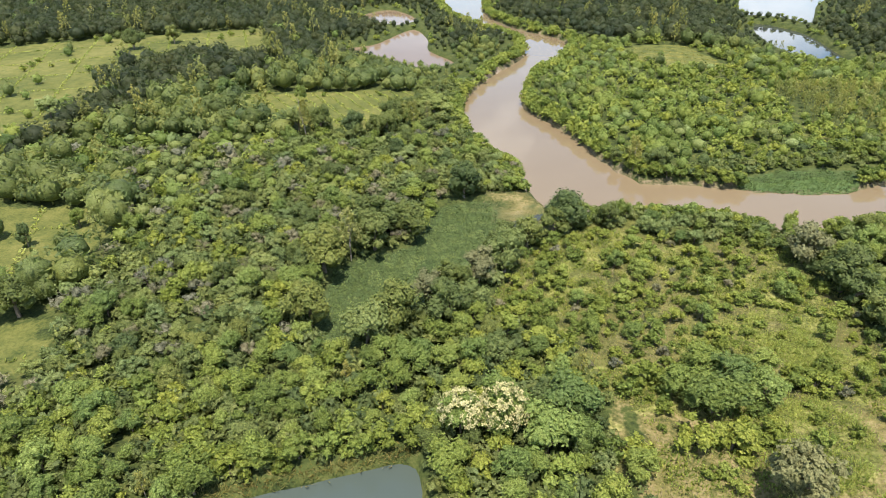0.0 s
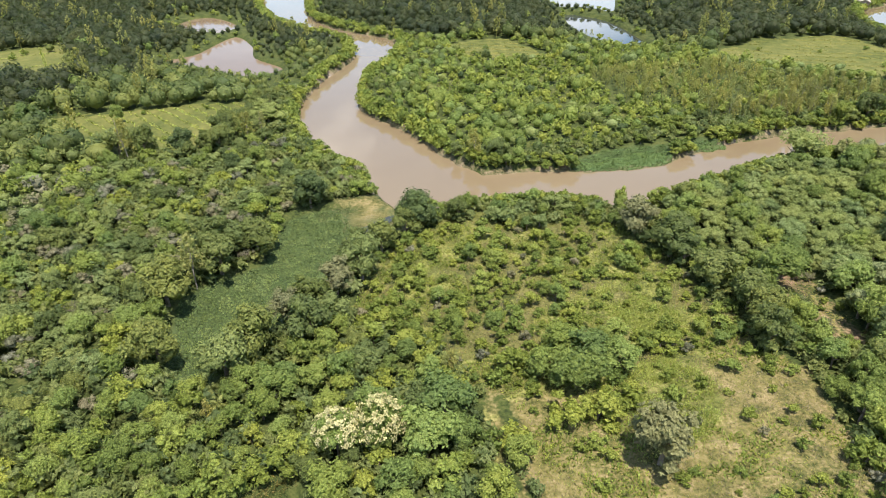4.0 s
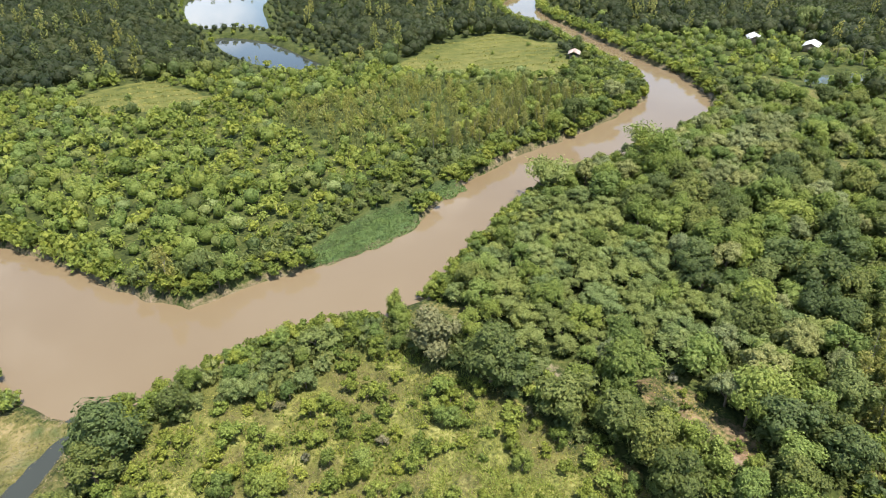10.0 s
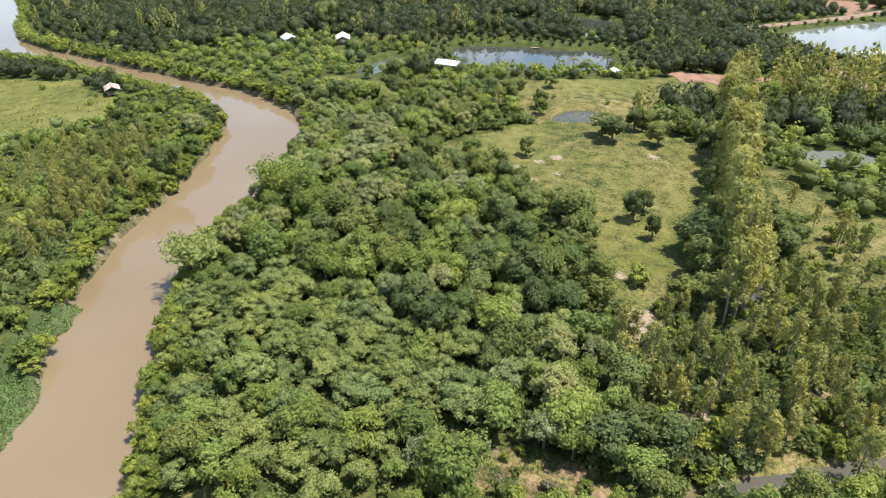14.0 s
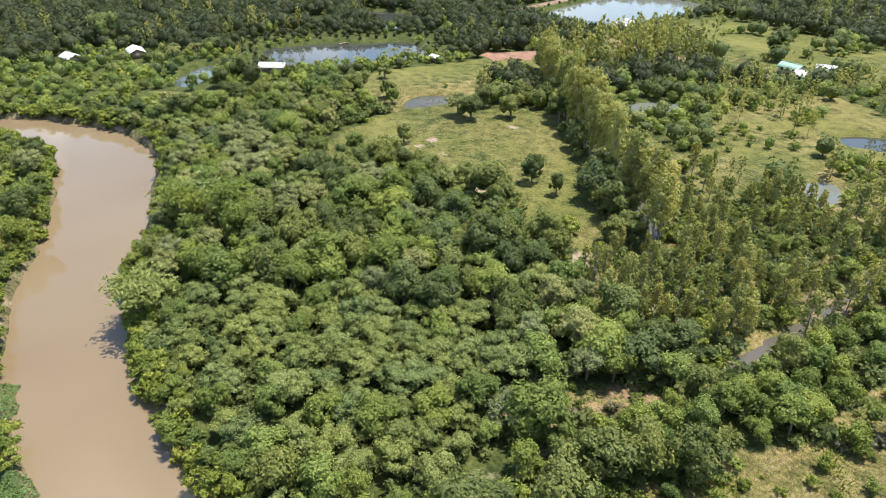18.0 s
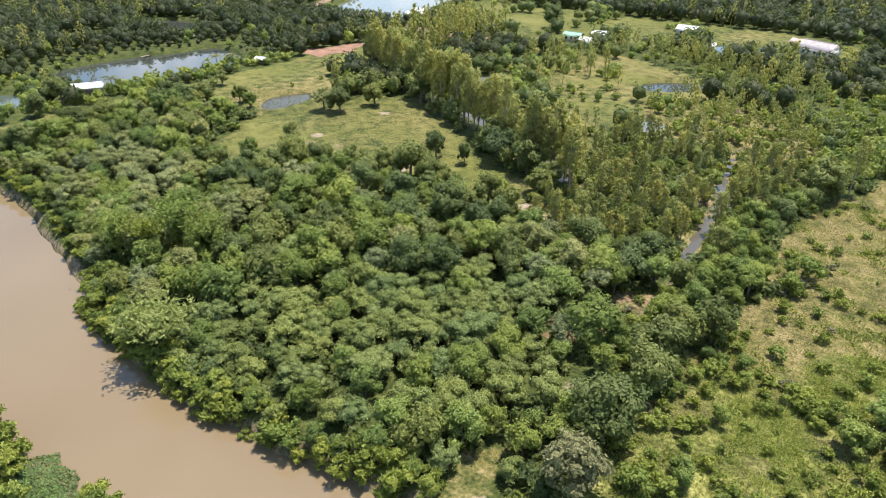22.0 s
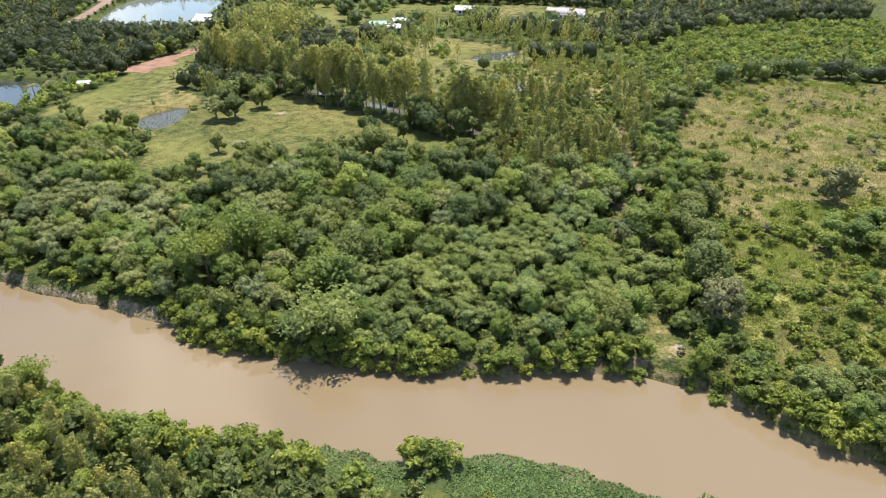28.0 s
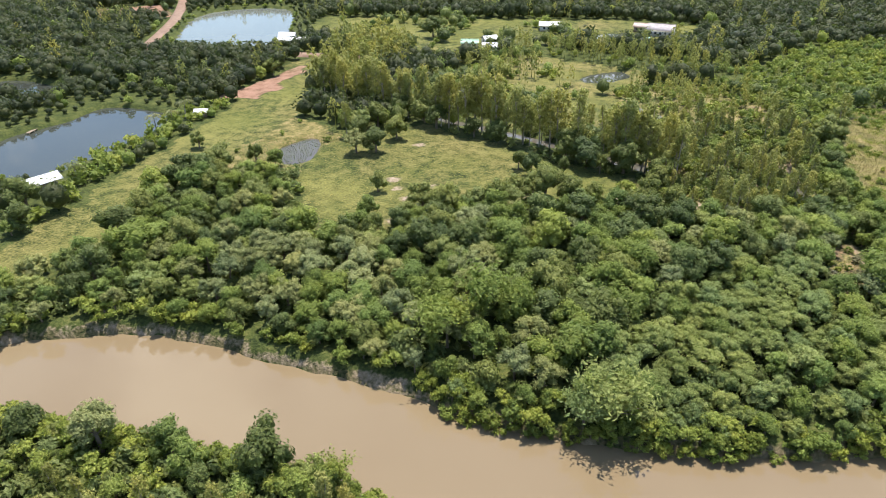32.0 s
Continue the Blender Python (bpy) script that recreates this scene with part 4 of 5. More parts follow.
# what grows where: spacing, and kinds with share, least and greatest size
GROWTH = {
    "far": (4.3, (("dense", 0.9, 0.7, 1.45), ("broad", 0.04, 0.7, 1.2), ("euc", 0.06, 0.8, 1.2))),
    "strip": (9, (("shrub", 0.06, 0.5, 0.9),)),
    "hedge": (3.2, (("shrub", 0.65, 1.0, 1.7), ("broad", 0.3, 0.45, 0.75))),
    "meadow": (9, (("shrub", 0.05, 0.4, 0.7),)),
    "crop": (8, (("shrub", 0.08, 0.5, 1.0),)),
    "rice": (9, (("broad", 0.12, 0.5, 1.1), ("dense", 0.08, 0.6, 1.0), ("shrub", 0.12, 0.8, 1.4))),
    "rows": (8, (("shrub", 0.15, 0.5, 0.8),)),
    "bankbelt": (3.0, (("broad", 0.4, 0.45, 0.8), ("shrub", 0.45, 1.1, 1.9), ("feather", 0.1, 0.5, 0.8))),
    "tallgrass": (3.0, (("shrub", 0.34, 0.4, 1.1),)),
    "track": (9, (("shrub", 0.1, 0.3, 0.6),)),
    "scrub": (2.1, (("shrub", 0.74, 0.4, 1.4), ("broad", 0.08, 0.35, 0.6), ("grey", 0.05, 0.5, 0.8))),
    "drygrass": (2.7, (("shrub", 0.42, 0.25, 1.0), ("grey", 0.06, 0.5, 0.8), ("broad", 0.03, 0.4, 0.6))),
    "darkband": (3.3, (("dense", 0.08, 0.6, 1.0), ("broad", 0.8, 0.55, 0.95), ("shrub", 0.1, 1.2, 1.8))),
    "soilgap": (2.2, (("shrub", 0.3, 0.4, 0.9), ("grey", 0.45, 0.4, 0.8))),
    "row": (2.6, (("shrub", 0.15, 0.5, 1.0),)),
    "grass": (3.8, (("shrub", 0.5, 0.6, 1.4), ("broad", 0.2, 0.45, 0.8), ("euc", 0.2, 0.5, 0.85))),
    "euc": (2.7, (("euc", 0.44, 0.45, 0.9), ("shrub", 0.4, 0.8, 1.7), ("broad", 0.1, 0.4, 0.7))),
    "tallwood": (3.8, (("euc", 0.7, 1.1, 1.6), ("dense", 0.3, 0.8, 1.2))),
    "clearing": (3.0, (("shrub", 0.3, 0.3, 0.7), ("grey", 0.2, 0.4, 0.7))),
    "hedgewood": (3.8, (("dense", 0.62, 0.7, 1.15), ("broad", 0.28, 0.6, 1.0), ("shrub", 0.1, 1.2, 1.8))),
    "wetgrass": (5.0, (("shrub", 0.2, 0.6, 1.2),)),
    "eucline": (3.6, (("euc", 0.72, 0.55, 1.0), ("broad", 0.14, 0.5, 0.8), ("shrub", 0.12, 1.0, 1.7))),
    "pondmeadow": (3.8, (("euc", 0.48, 0.6, 1.0), ("dense", 0.24, 0.7, 1.1), ("broad", 0.12, 0.6, 1.0), ("shrub", 0.16, 0.9, 1.7))),
    "orchard": (3.0, (("broad", 0.36, 0.35, 0.62), ("shrub", 0.54, 1.0, 1.9), ("euc", 0.05, 0.35, 0.5))),
    "village": (4.6, (("broad", 0.22, 0.6, 1.0), ("dense", 0.56, 0.7, 1.35), ("shrub", 0.2, 0.9, 1.6))),
    "outskirts": (4.6, (("broad", 0.36, 0.5, 0.95), ("dense", 0.2, 0.6, 0.95), ("shrub", 0.36, 1.0, 1.8))),
    "light": (4.2, (("pale", 0.75, 0.85, 1.1), ("broad", 0.25, 0.9, 1.15))),
    "feathery": (3.5, (("feather", 0.85, 0.7, 1.1), ("broad", 0.15, 0.7, 1.0))),
    "forest": (4.3, (("broad", 0.46, 0.6, 1.45), ("dense", 0.24, 0.75, 1.4), ("feather", 0.16, 0.7, 1.15), ("pale", 0.14, 0.7, 1.05))),
    "wetedge": (4.0, (("broad", 0.3, 0.6, 0.9), ("pale", 0.18, 0.6, 0.85), ("dense", 0.12, 0.6, 0.85), ("shrub", 0.35, 0.8, 1.5))),
    "eucnorth": (2.9, (("euc", 0.72, 0.45, 0.68), ("broad", 0.2, 0.5, 0.8), ("shrub", 0.08, 1.2, 1.8))),
    "north": (3.4, (("broad", 0.44, 0.4, 0.95), ("shrub", 0.36, 1.1, 2.0), ("dense", 0.1, 0.5, 0.85), ("feather", 0.08, 0.5, 0.8))),
    "leftbank": (3.2, (("shrub", 0.24, 1.0, 1.9), ("broad", 0.17, 0.45, 0.95), ("feather", 0.34, 0.4, 0.8), ("grey", 0.15, 0.9, 1.5), ("dense", 0.1, 0.45, 0.8))),
    "near": (3.4, (("broad", 0.55, 0.5, 0.95), ("shrub", 0.34, 1.2, 2.0), ("dense", 0.06, 0.55, 0.8), ("euc", 0.05, 0.35, 0.5))),
    "pad": (50, ()), "bare": (14, (("dense", 0.3, 0.8, 1.0),)),
}
road_lines = [np.column_stack([smooth(r, 3.0), np.full(len(smooth(r, 3.0)), 8.0)]) for r in ROADS]


def open_ground(P):
    """True where no water, road or house keeps plants away."""
    ok = line_gap(P, RIVER_LINE) > 1.6
    ok &= line_gap(P, np.array([(12, 241, 5), (18, 248, 6), (24, 256, 6), (29, 263, 6), (34, 270, 6), (37, 278, 6), (77, 117, 5), (75, 113, 4)], float)) > 0
    for ring in POND_RINGS:
        ok &= area_gap(P, ring) > 1.5
    for ring in (BACK_RING, *MAT_RINGS):
        ok &= area_gap(P, ring) > 0.8
    for line in (DITCH_LINE, MUD_LINE, *road_lines):
        ok &= line_gap(P, line) > 0.6
    ok &= (line_gap(P, PATH_LINE) > 1.0) & (line_gap(P, np.array([(118, 50.7, 7), (113, 50.6, 5)])) > 0)
    return ok & (area_gap(P, mouth) > 0)


# landmark trees: kind, x, y, size, width, label
LANDMARKS = [
    ("dense", 188, 64, 0.75, 1.0, "single dark round tree at the meadow edge"),
    ("dense", 153, 44, 0.95, 0.85, "dark tree standing alone in the meadow"),
    ("dense", 157, 41, 0.8, 0.8, "dark tree standing in the short meadow grass"),
    ("dense", 145, 42, 0.8, 0.7, "small dark tree on a bare stem in the meadow"),
    ("dense", 157, 67, 1.15, 0.95, "large dark round tree between forest and meadow"),
    ("dense", 198, 40, 1.05, 1.2, "broad dark tree on the meadow's far edge"),
    ("dense", 196, 28, 1.05, 1.1, "broad dark tree on the meadow's far edge"),
    ("pale", 203, 42, 0.9, 1.2, "grey-green spreading tree beside the meadow"),
    ("broad", 174, 80, 0.7, 0.8, "small tree beside a bare path"),
    ("broad", 185, 78, 0.85, 1.1, "wide bushy tree beside the meadow path"),
    ("broad", 164, 70, 0.75, 1.2, "wide bushy tree at the forest edge"),
    ("dense", 136, 57, 0.85, 0.9, "grey-green dark tree at the forest corner"),
    ("dense", 136, 37, 0.8, 0.8, "dark tree in front of eucalyptus row"),
    ("shrub", 129, 48, 1.7, 1.0, "bright yellow-green bush beside bare sand"),
    ("broad", 220, 57, 0.8, 1.0, "round tree beside the flooded hollow"),
    ("dense", 248, 51, 0.75, 1.0, "dark bush on the grass strip"),
    ("dense", 226, 57, 0.85, 0.9, "dark tree beside the grass strip"),
    ("dense", 266, -24, 0.95, 1.1, "lone round tree near the clay pad"),
    ("dense", 225, -104, 1.4, 1.1, "big dark tree in the village meadow"),
    ("dense", 264, 96, 1.2, 1.1, "dark tree beside a white-roofed hut"),
    ("dense", 256, 105, 1.0, 1.0, "dark tree near the pond's end"),
    ("dense", 335, 143, 2.0, 0.9, "very tall grey-green tree above the woods"),
    ("dense", -28, 122, 0.75, 1.0, "dark round tree above pale thicket"),
    ("dense", 35, 122, 0.85, 1.0, "dark bushy tree at the river mouth"),
    ("broad", 44, 122, 0.7, 1.1, "riverside bushy tree on the bank"),
    ("feather", 57, 120, 0.95, 1.2, "broad grey-green tree on the river bank"),
    ("broad", 72, 119, 0.85, 0.6, "upright dark tree on the river bank"),
    ("dense", 85, 114, 1.0, 1.0, "round dense tree on the river bank"),
    ("dense", -74, 93, 1.2, 1.1, "large dark tree beside the paddy"),
    ("dense", -137, 299, 1.3, 1.0, "lone dark tree on paddy field"),
    ("dense", -123, 310, 1.2, 0.9, "lone tree on paddy field"),
    ("feather", -125, 203, 1.4, 1.2, "grey spreading tree beside the paddy"),
    ("broad", -72, 216, 1.4, 0.9, "tall tree at the crop rows"),
    ("broad", -47, 215, 0.95, 0.8, "tree at the edge of crop rows"),
    ("dense", -86, 118, 0.8, 0.6, "slim tree standing in the paddy"),
    ("broad", -79, 126, 0.75, 0.8, "small tree standing in the paddy"),
    ("feather", -2, 199, 1.5, 1.4, "huge spreading tree on the river bank"),
    ("broad", 13, 60, 1.2, 1.2, "wide bright green tree above the pond"),
    ("broad", 17, 66, 1.15, 1.2, "wide bright green tree above the pond"),
    ("broad", 37, 67, 1.05, 1.5, "wide bright green tree in the scrub"),
    ("broad", 41, 72, 0.9, 1.4, "wide bright green tree in the scrub"),
    ("broad", 34, 70, 0.9, 1.3, "wide bright green tree in the scrub"),
    ("broad", 45, 69, 0.85, 1.3, "wide bright green tree in the scrub"),
    ("broad", 38, 75, 0.85, 1.2, "bright green tree among scrub bushes"),
    ("broad", 47, 75, 0.7, 1.2, "low bright green tree among scrub bushes"),
    ("shrub", 33, 61, 1.8, 1.2, "broad leafy bush beside a grassy track"),
    ("shrub", 37, 60, 2.0, 1.2, "broad leafy bush beside tall yellow grass"),
    ("shrub", 41, 62, 1.7, 1.2, "broad leafy bush beside tall yellow grass"),
    ("shrub", 29, 73, 1.9, 1.1, "dark leafy bush beside a grassy track"),
    ("broad", 60, 95, 0.55, 1.1, "low round tree in the scrub"),
    ("broad", 47, 97, 0.5, 1.1, "low round tree in the scrub"),
    ("broad", 43, 88, 0.55, 1.0, "low round tree in the scrub"),
    ("dense", 111, 84, 1.15, 1.0, "tall dark tree standing out of the canopy"),
    ("dense", 116, 88, 1.15, 1.0, "tall dark tree standing out of the canopy"),
    ("broad", 172, 114, 1.2, 1.3, "bright domed tree in the pale canopy"),
    ("broad", 126, 153, 0.6, 0.55, "upright tree on the north bank"),
    ("broad", 134, 154, 0.6, 0.6, "tree on the north bank"),
    ("feather", 164, 151, 1.0, 1.0, "spreading tree on the north bank"),
    ("pale", 194, 153, 1.1, 1.1, "pale-leaved tree on the north bank"),
    ("broad", 226, -12, 1.5, 0.9, "tall tree at the end of eucalyptus row"),
    ("dense", 240, 197, 1.1, 0.8, "dark tree beside the field hut"),
    ("shrub", 84, 118.5, 2.0, 1.2, "leafy bush leaning over the river"),
    ("dense", 187, 17, 1.15, 1.1, "dark tree beside the eucalyptus row"),
    ("dense", 192, 13, 1.25, 1.1, "dark tree beside the eucalyptus row"),
    ("dense", 201, 11, 1.2, 1.1, "large dark tree at the meadow's end"),
    ("dense", 205, 20, 1.1, 1.1, "large dark tree at the meadow's end"),
    ("dense", 207, 32, 1.0, 1.1, "dark spreading tree beside the flooded hollow"),
    ("dense", 71.5, 84, 1.15, 1.1, "big dark tree beside the sandy path"),
    ("dense", 73.5, 77, 1.1, 1.15, "big dark tree beside the sandy path"),
    ("dense", 70.5, 92, 1.0, 1.1, "big dark tree at the edge of dry grass"),
    ("shrub", -5, 63, 1.7, 1.1, "leafy bush on the pond bank"),
    ("shrub", -8.5, 62.3, 1.5, 1.1, "leafy bush on the pond bank"),
    ("shrub", -12, 61.6, 1.9, 1.1, "leafy bush on the pond bank"),
    ("shrub", -15.5, 60.5, 1.6, 1.1, "leafy bush on the pond bank"),
    ("shrub", -19, 59.5, 1.8, 1.1, "leafy bush on the pond bank"),
    ("shrub", -23, 58, 1.7, 1.1, "leafy bush on the pond bank"),
    ("shrub", -27, 57, 1.9, 1.1, "leafy bush on the pond bank"),
    ("shrub", 66, 38, 2.2, 1.0, "round dark bush in dry grassland"),
    ("shrub", 66, 44, 1.9, 1.0, "round bush in dry grassland"),
]
OTHERS = [(7.5, 62.5, 5), (2, 63, 4.5), (-2.5, 93, 11), (6.5, 100, 11), (41, 52, 8), (68.5, 106, 11), (-4, 88, 8), (6, 94, 7), (150, 113, 6), (156, 122, 6), (127, 129.5, 7), (270, 86, 12), (264, 26, 6), (235, 195, 8), (174, -136, 14), (156, -110, 12), (121, -139, 16), (128.5, -119.5, 8), (130, -145, 10), (192, -84, 12), (203, -88, 11), (196, -97, 10), (283, -73, 16), (289, -80, 10), (308, 154, 12), (311, 132, 12), (320, 305, 10)]
taken = np.array(OTHERS + [(x, y, 5.0 * s * w if k != "shrub" else 2.0) for k, x, y, s, w, _ in LANDMARKS])
for k, x, y, s, w, label in LANDMARKS:
    plant(k, x, y, s, w, label)

# trees by zone: near ones as things, the far woods joined
span = 2.4
gx, gy = np.meshgrid(np.arange(-320, 540, span), np.arange(-330, 570, span), indexing="ij")
seeds = np.stack([gx.ravel(), gy.ravel()], 1) + RNG.uniform(-0.5, 0.5, (gx.size, 2)) * span
seeds = seeds[area_gap(seeds, np.array(SEEN, float)) < 0]
seeds = seeds[open_ground(seeds)]
seed_kind = zone_of(seeds)
close = area_gap(seeds, np.array(NEARBY, float)) < 0
order = RNG.permutation(len(seeds))
cell_map = {}
near_list, far_list = [], {}
shore = np.full(len(seeds), 1e9)
for ring in POND_RINGS[1:7] + MAT_RINGS:
    np.minimum(shore, area_gap(seeds, ring), out=shore)
far_reach = RIVER_LINE[(RIVER_LINE[:, 1] > 185) | (RIVER_LINE[:, 0] > 232)]
np.minimum(shore, line_gap(seeds, far_reach), out=shore)
tallest = 0.2 + shore * 0.04
south = (seeds[:, 1] < 137) & (seeds[:, 0] > 60) & (seeds[:, 0] < 228)
tallest = np.where(south, np.minimum(tallest, 0.42 + 0.06 * line_gap(seeds, RIVER_LINE)), tallest)
distant = line_gap(seeds, np.array([(0, 0, 340), (10, 40, 340), (30, 80, 340), (40, 120, 340), (60, 170, 340), (120, 200, 340)], float)) > 0
# dense trees this far out take the leaf with shade in its colour
shade_toned_woods = (seed_kind == "far") & (np.hypot(seeds[:, 0] - 60, seeds[:, 1] - 120) > 180)
open_glade = (seed_kind == "north") & (lumps(seeds, 17, 82) < 0.27)
thin = (seed_kind == "drygrass") & (lumps(seeds, 9, 81) < 0.3)
clump = lumps(seeds, 13, 87) * 0.7 + lumps(seeds, 4, 88) * 0.3
thin |= (seed_kind == "grass") & (clump < 0.62)
thin |= (seed_kind == "pondmeadow") & (clump < 0.5)
shelf = (seeds[:, 0] > 152) & (seeds[:, 0] < 232) & (seeds[:, 1] < 137) & (line_gap(seeds, RIVER_LINE) < 2.7)
thin |= shelf
thin |= (seed_kind == "village") & (clump < 0.67)
taken_gap = line_gap(seeds, np.column_stack([taken[:, :2], taken[:, 2]]))
for i in order:
    x, y = seeds[i]
    grow = GROWTH[seed_kind[i]]
    space = grow[0]
    if taken_gap[i] < 0 or thin[i]:
        continue
    cx, cy = int(x // 8), int(y // 8)
    if any((x - a) ** 2 + (y - b) ** 2 < (0.5 * (space + s)) ** 2 * 0.72 for u in (-1, 0, 1) for v in (-1, 0, 1) for a, b, s in cell_map.get((cx + u, cy + v), ())):
        continue
    cell_map.setdefault((cx, cy), []).append((x, y, space))
    pick = RNG.random()
    for kind, share, lo, hi in grow[1]:
        if pick < share:
            size = RNG.uniform(lo, hi)
            if open_glade[i]:
                kind, size = "shrub", RNG.uniform(0.8, 1.5)
            if kind not in ("shrub", "grey") and size > tallest[i]:
                if tallest[i] < 0.3:
                    kind, size = "shrub", RNG.uniform(0.7, 1.3)
                else:
                    size = tallest[i]
            if close[i]:
                near_list.append((kind, x, y, size))
            else:
                far_list.setdefault(kind + ("-" if distant[i] else "") + ("~" if kind == "dense" and shade_toned_woods[i] else ""), []).append((x, y, size))
            break
        pick -= share

# bushes that hang over the water's edge
for side_line in (RIVER_LINE,):
    tan = unit(np.gradient(side_line[:, :2], axis=0))
    nrm = np.column_stack([-tan[:, 1], tan[:, 0]])
    for sgn, reach in ((-1, (-0.4, 0.6)), (1, (-0.4, 0.6)), (-1, (0.5, 1.6)), (1, (0.5, 1.6)), (-1, (1.8, 4.2)), (1, (1.8, 4.2))):
        bank = side_line[:, :2] + nrm * (sgn * (side_line[:, 2:3] / 2 + RNG.uniform(*reach, (len(side_line), 1))))
        ok = (line_gap(bank, RIVER_LINE) > reach[0] - 0.3) & (area_gap(bank, mouth) > 0)
        for ring in MAT_RINGS:
            ok &= area_gap(bank, ring) > 0
        ok &= np.hypot(bank[:, 0] - 77, bank[:, 1] - 119) > 4
        is_near = area_gap(bank, np.array(NEARBY, float)) < 0
        for (x, y), good, nr in zip(bank, ok, is_near):
            if reach[0] < 1 and 154 < x < 228 and y < 137 or reach[0] < 0 and (y > 137 or x < 60):
                continue
            if good and RNG.random() < 0.85:
                if nr:
                    near_list.append(("shrub_bank", x, y, RNG.uniform(0.7, 1.2) if reach[0] < 0 else RNG.uniform(0.9, 1.7)))
                else:
                    far_list.setdefault("shrub", []).append((x, y, RNG.uniform(0.9, 1.7)))

# the eucalyptus row: two staggered lines
for k in range(46):
    for side in (-1.3, 1.5):
        if RNG.random() < 0.3:
            continue
        u = (k + (0.5 if side > 0 else 0.0)) / 46
        x, y = 115 + 122 * u + side * 0.31 + RNG.uniform(-0.5, 0.5), 36 - 41 * u + side * 0.95 + RNG.uniform(-1.4, 1.4)
        near_list.append(("euc", x, y, RNG.uniform(0.85, 1.35) + 0.45 * float(lumps(np.array([[x, y]]), 11, 85)[0])))

counts = {}
heart = np.array([(10, 70), (50, 85), (80, 105), (110, 115), (150, 150), (170, 125), (140, 30), (180, 15)], float)
near_list.sort(key=lambda r: ((heart - (r[1], r[2])) ** 2).sum(1).min())
for kind, x, y, size in near_list:
    if kind == "broad" and size < 0.66:
        kind = "broad_small"
    if kind == "shrub" and size > 1.12:
        kind = "shrub_large"
    counts[kind] = counts.get(kind, 0) + 1
    if counts[kind] <= 300:
        plant(kind, x, y, size, RNG.uniform(0.9, 1.15))
    else:
        far_list.setdefault(kind.split("_")[0] + "+", []).append((x, y, size))


def joined_plants(kind, places, leaf=""):
    """Far woods of one kind as one mesh."""
    base = kind.rstrip("+-~")
    models = LO[base]
    if kind.endswith("+"):
        models = [build_lo(base, RNG, 380 if base not in ("shrub", "grey") else 150) for i in range(4)]
    if "-" in kind:
        models = [build_lo(base, RNG, 72 if base not in ("shrub", "grey") else 36) for i in range(5)]
    A = np.array(places)
    Z = ground_at(A[:, :2])
    pick = RNG.integers(0, len(models), len(A))
    V, Q, T, tint, base_index = [], [], [], [], 0
    for j, (mv, mq, mt) in enumerate(models):
        rows = np.nonzero(pick == j)[0]
        if not len(rows):
            continue
        a = RNG.uniform(0, 6.283, len(rows))
        s = A[rows, 2]
        ca_, sa_ = np.cos(a)[:, None], np.sin(a)[:, None]
        x = (mv[None, :, 0] * ca_ - mv[None, :, 1] * sa_) * s[:, None] + A[rows, 0:1]
        y = (mv[None, :, 0] * sa_ + mv[None, :, 1] * ca_) * s[:, None] + A[rows, 1:2]
        z = mv[None, :, 2] * s[:, None] * RNG.uniform(0.85, 1.2, (len(rows), 1)) + Z[rows, None] - 0.1
        V.append(np.stack([x, y, z], -1).reshape(-1, 3))
        off = base_index + np.arange(len(rows))[:, None, None] * len(mv)
        Q.append((mq[None] + off).reshape(-1, 4))
        T.append((mt[None] + off).reshape(-1, 3))
        tint.append(np.repeat(RNG.random(len(rows)), len(mv)))
        base_index += len(rows) * len(mv)
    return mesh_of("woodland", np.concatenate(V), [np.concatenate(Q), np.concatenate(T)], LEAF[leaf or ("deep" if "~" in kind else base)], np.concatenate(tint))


WOOD_LABEL = {"broad": "mixed green woodland on the plain", "dense": "dark dense woodland far across the plain", "feather": "feathery grey-green thicket",
              "pale": "pale-leaved woodland", "euc": "stands of slender eucalyptus trees", "shrub": "low green scrub over rough ground", "grey": "greyish half-bare thicket"}
for kind, places in far_list.items():
    tagged(new("scrubland" if kind.rstrip("+-~") in ("shrub", "grey") else "woodland", joined_plants(kind, places)), WOOD_LABEL[kind.rstrip("+-~")], "trees", kind="stuff")


# undergrowth that closes the thickets; its leaf colour carries the shade between bushes
def scatter(step, zones, ring=NEARBY):
    lo, hi = (-70, -60), (265, 245)
    if "far" not in zones:
        pts = np.concatenate([r for k, r in ZONE_RINGS if k in zones])
        lo, hi = np.maximum(pts.min(0) - 3, lo), np.minimum(pts.max(0) + 3, hi)
    a, b = np.meshgrid(np.arange(lo[0], hi[0], step), np.arange(lo[1], hi[1], step), indexing="ij")
    P = np.stack([a.ravel(), b.ravel()], 1) + RNG.uniform(-0.5, 0.5, (a.size, 2)) * step
    P = P[area_gap(P, np.array(ring, float)) < 0]
    return P[np.isin(zone_of(P), zones)]


orchard_ring = np.array(dict(ZONES)["orchard"], float)
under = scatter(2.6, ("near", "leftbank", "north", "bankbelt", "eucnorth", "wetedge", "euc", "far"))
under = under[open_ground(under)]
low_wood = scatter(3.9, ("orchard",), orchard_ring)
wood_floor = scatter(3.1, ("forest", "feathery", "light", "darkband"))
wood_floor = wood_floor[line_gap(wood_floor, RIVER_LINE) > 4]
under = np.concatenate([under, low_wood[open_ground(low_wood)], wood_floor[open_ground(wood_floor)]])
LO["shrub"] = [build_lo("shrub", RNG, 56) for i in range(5)]
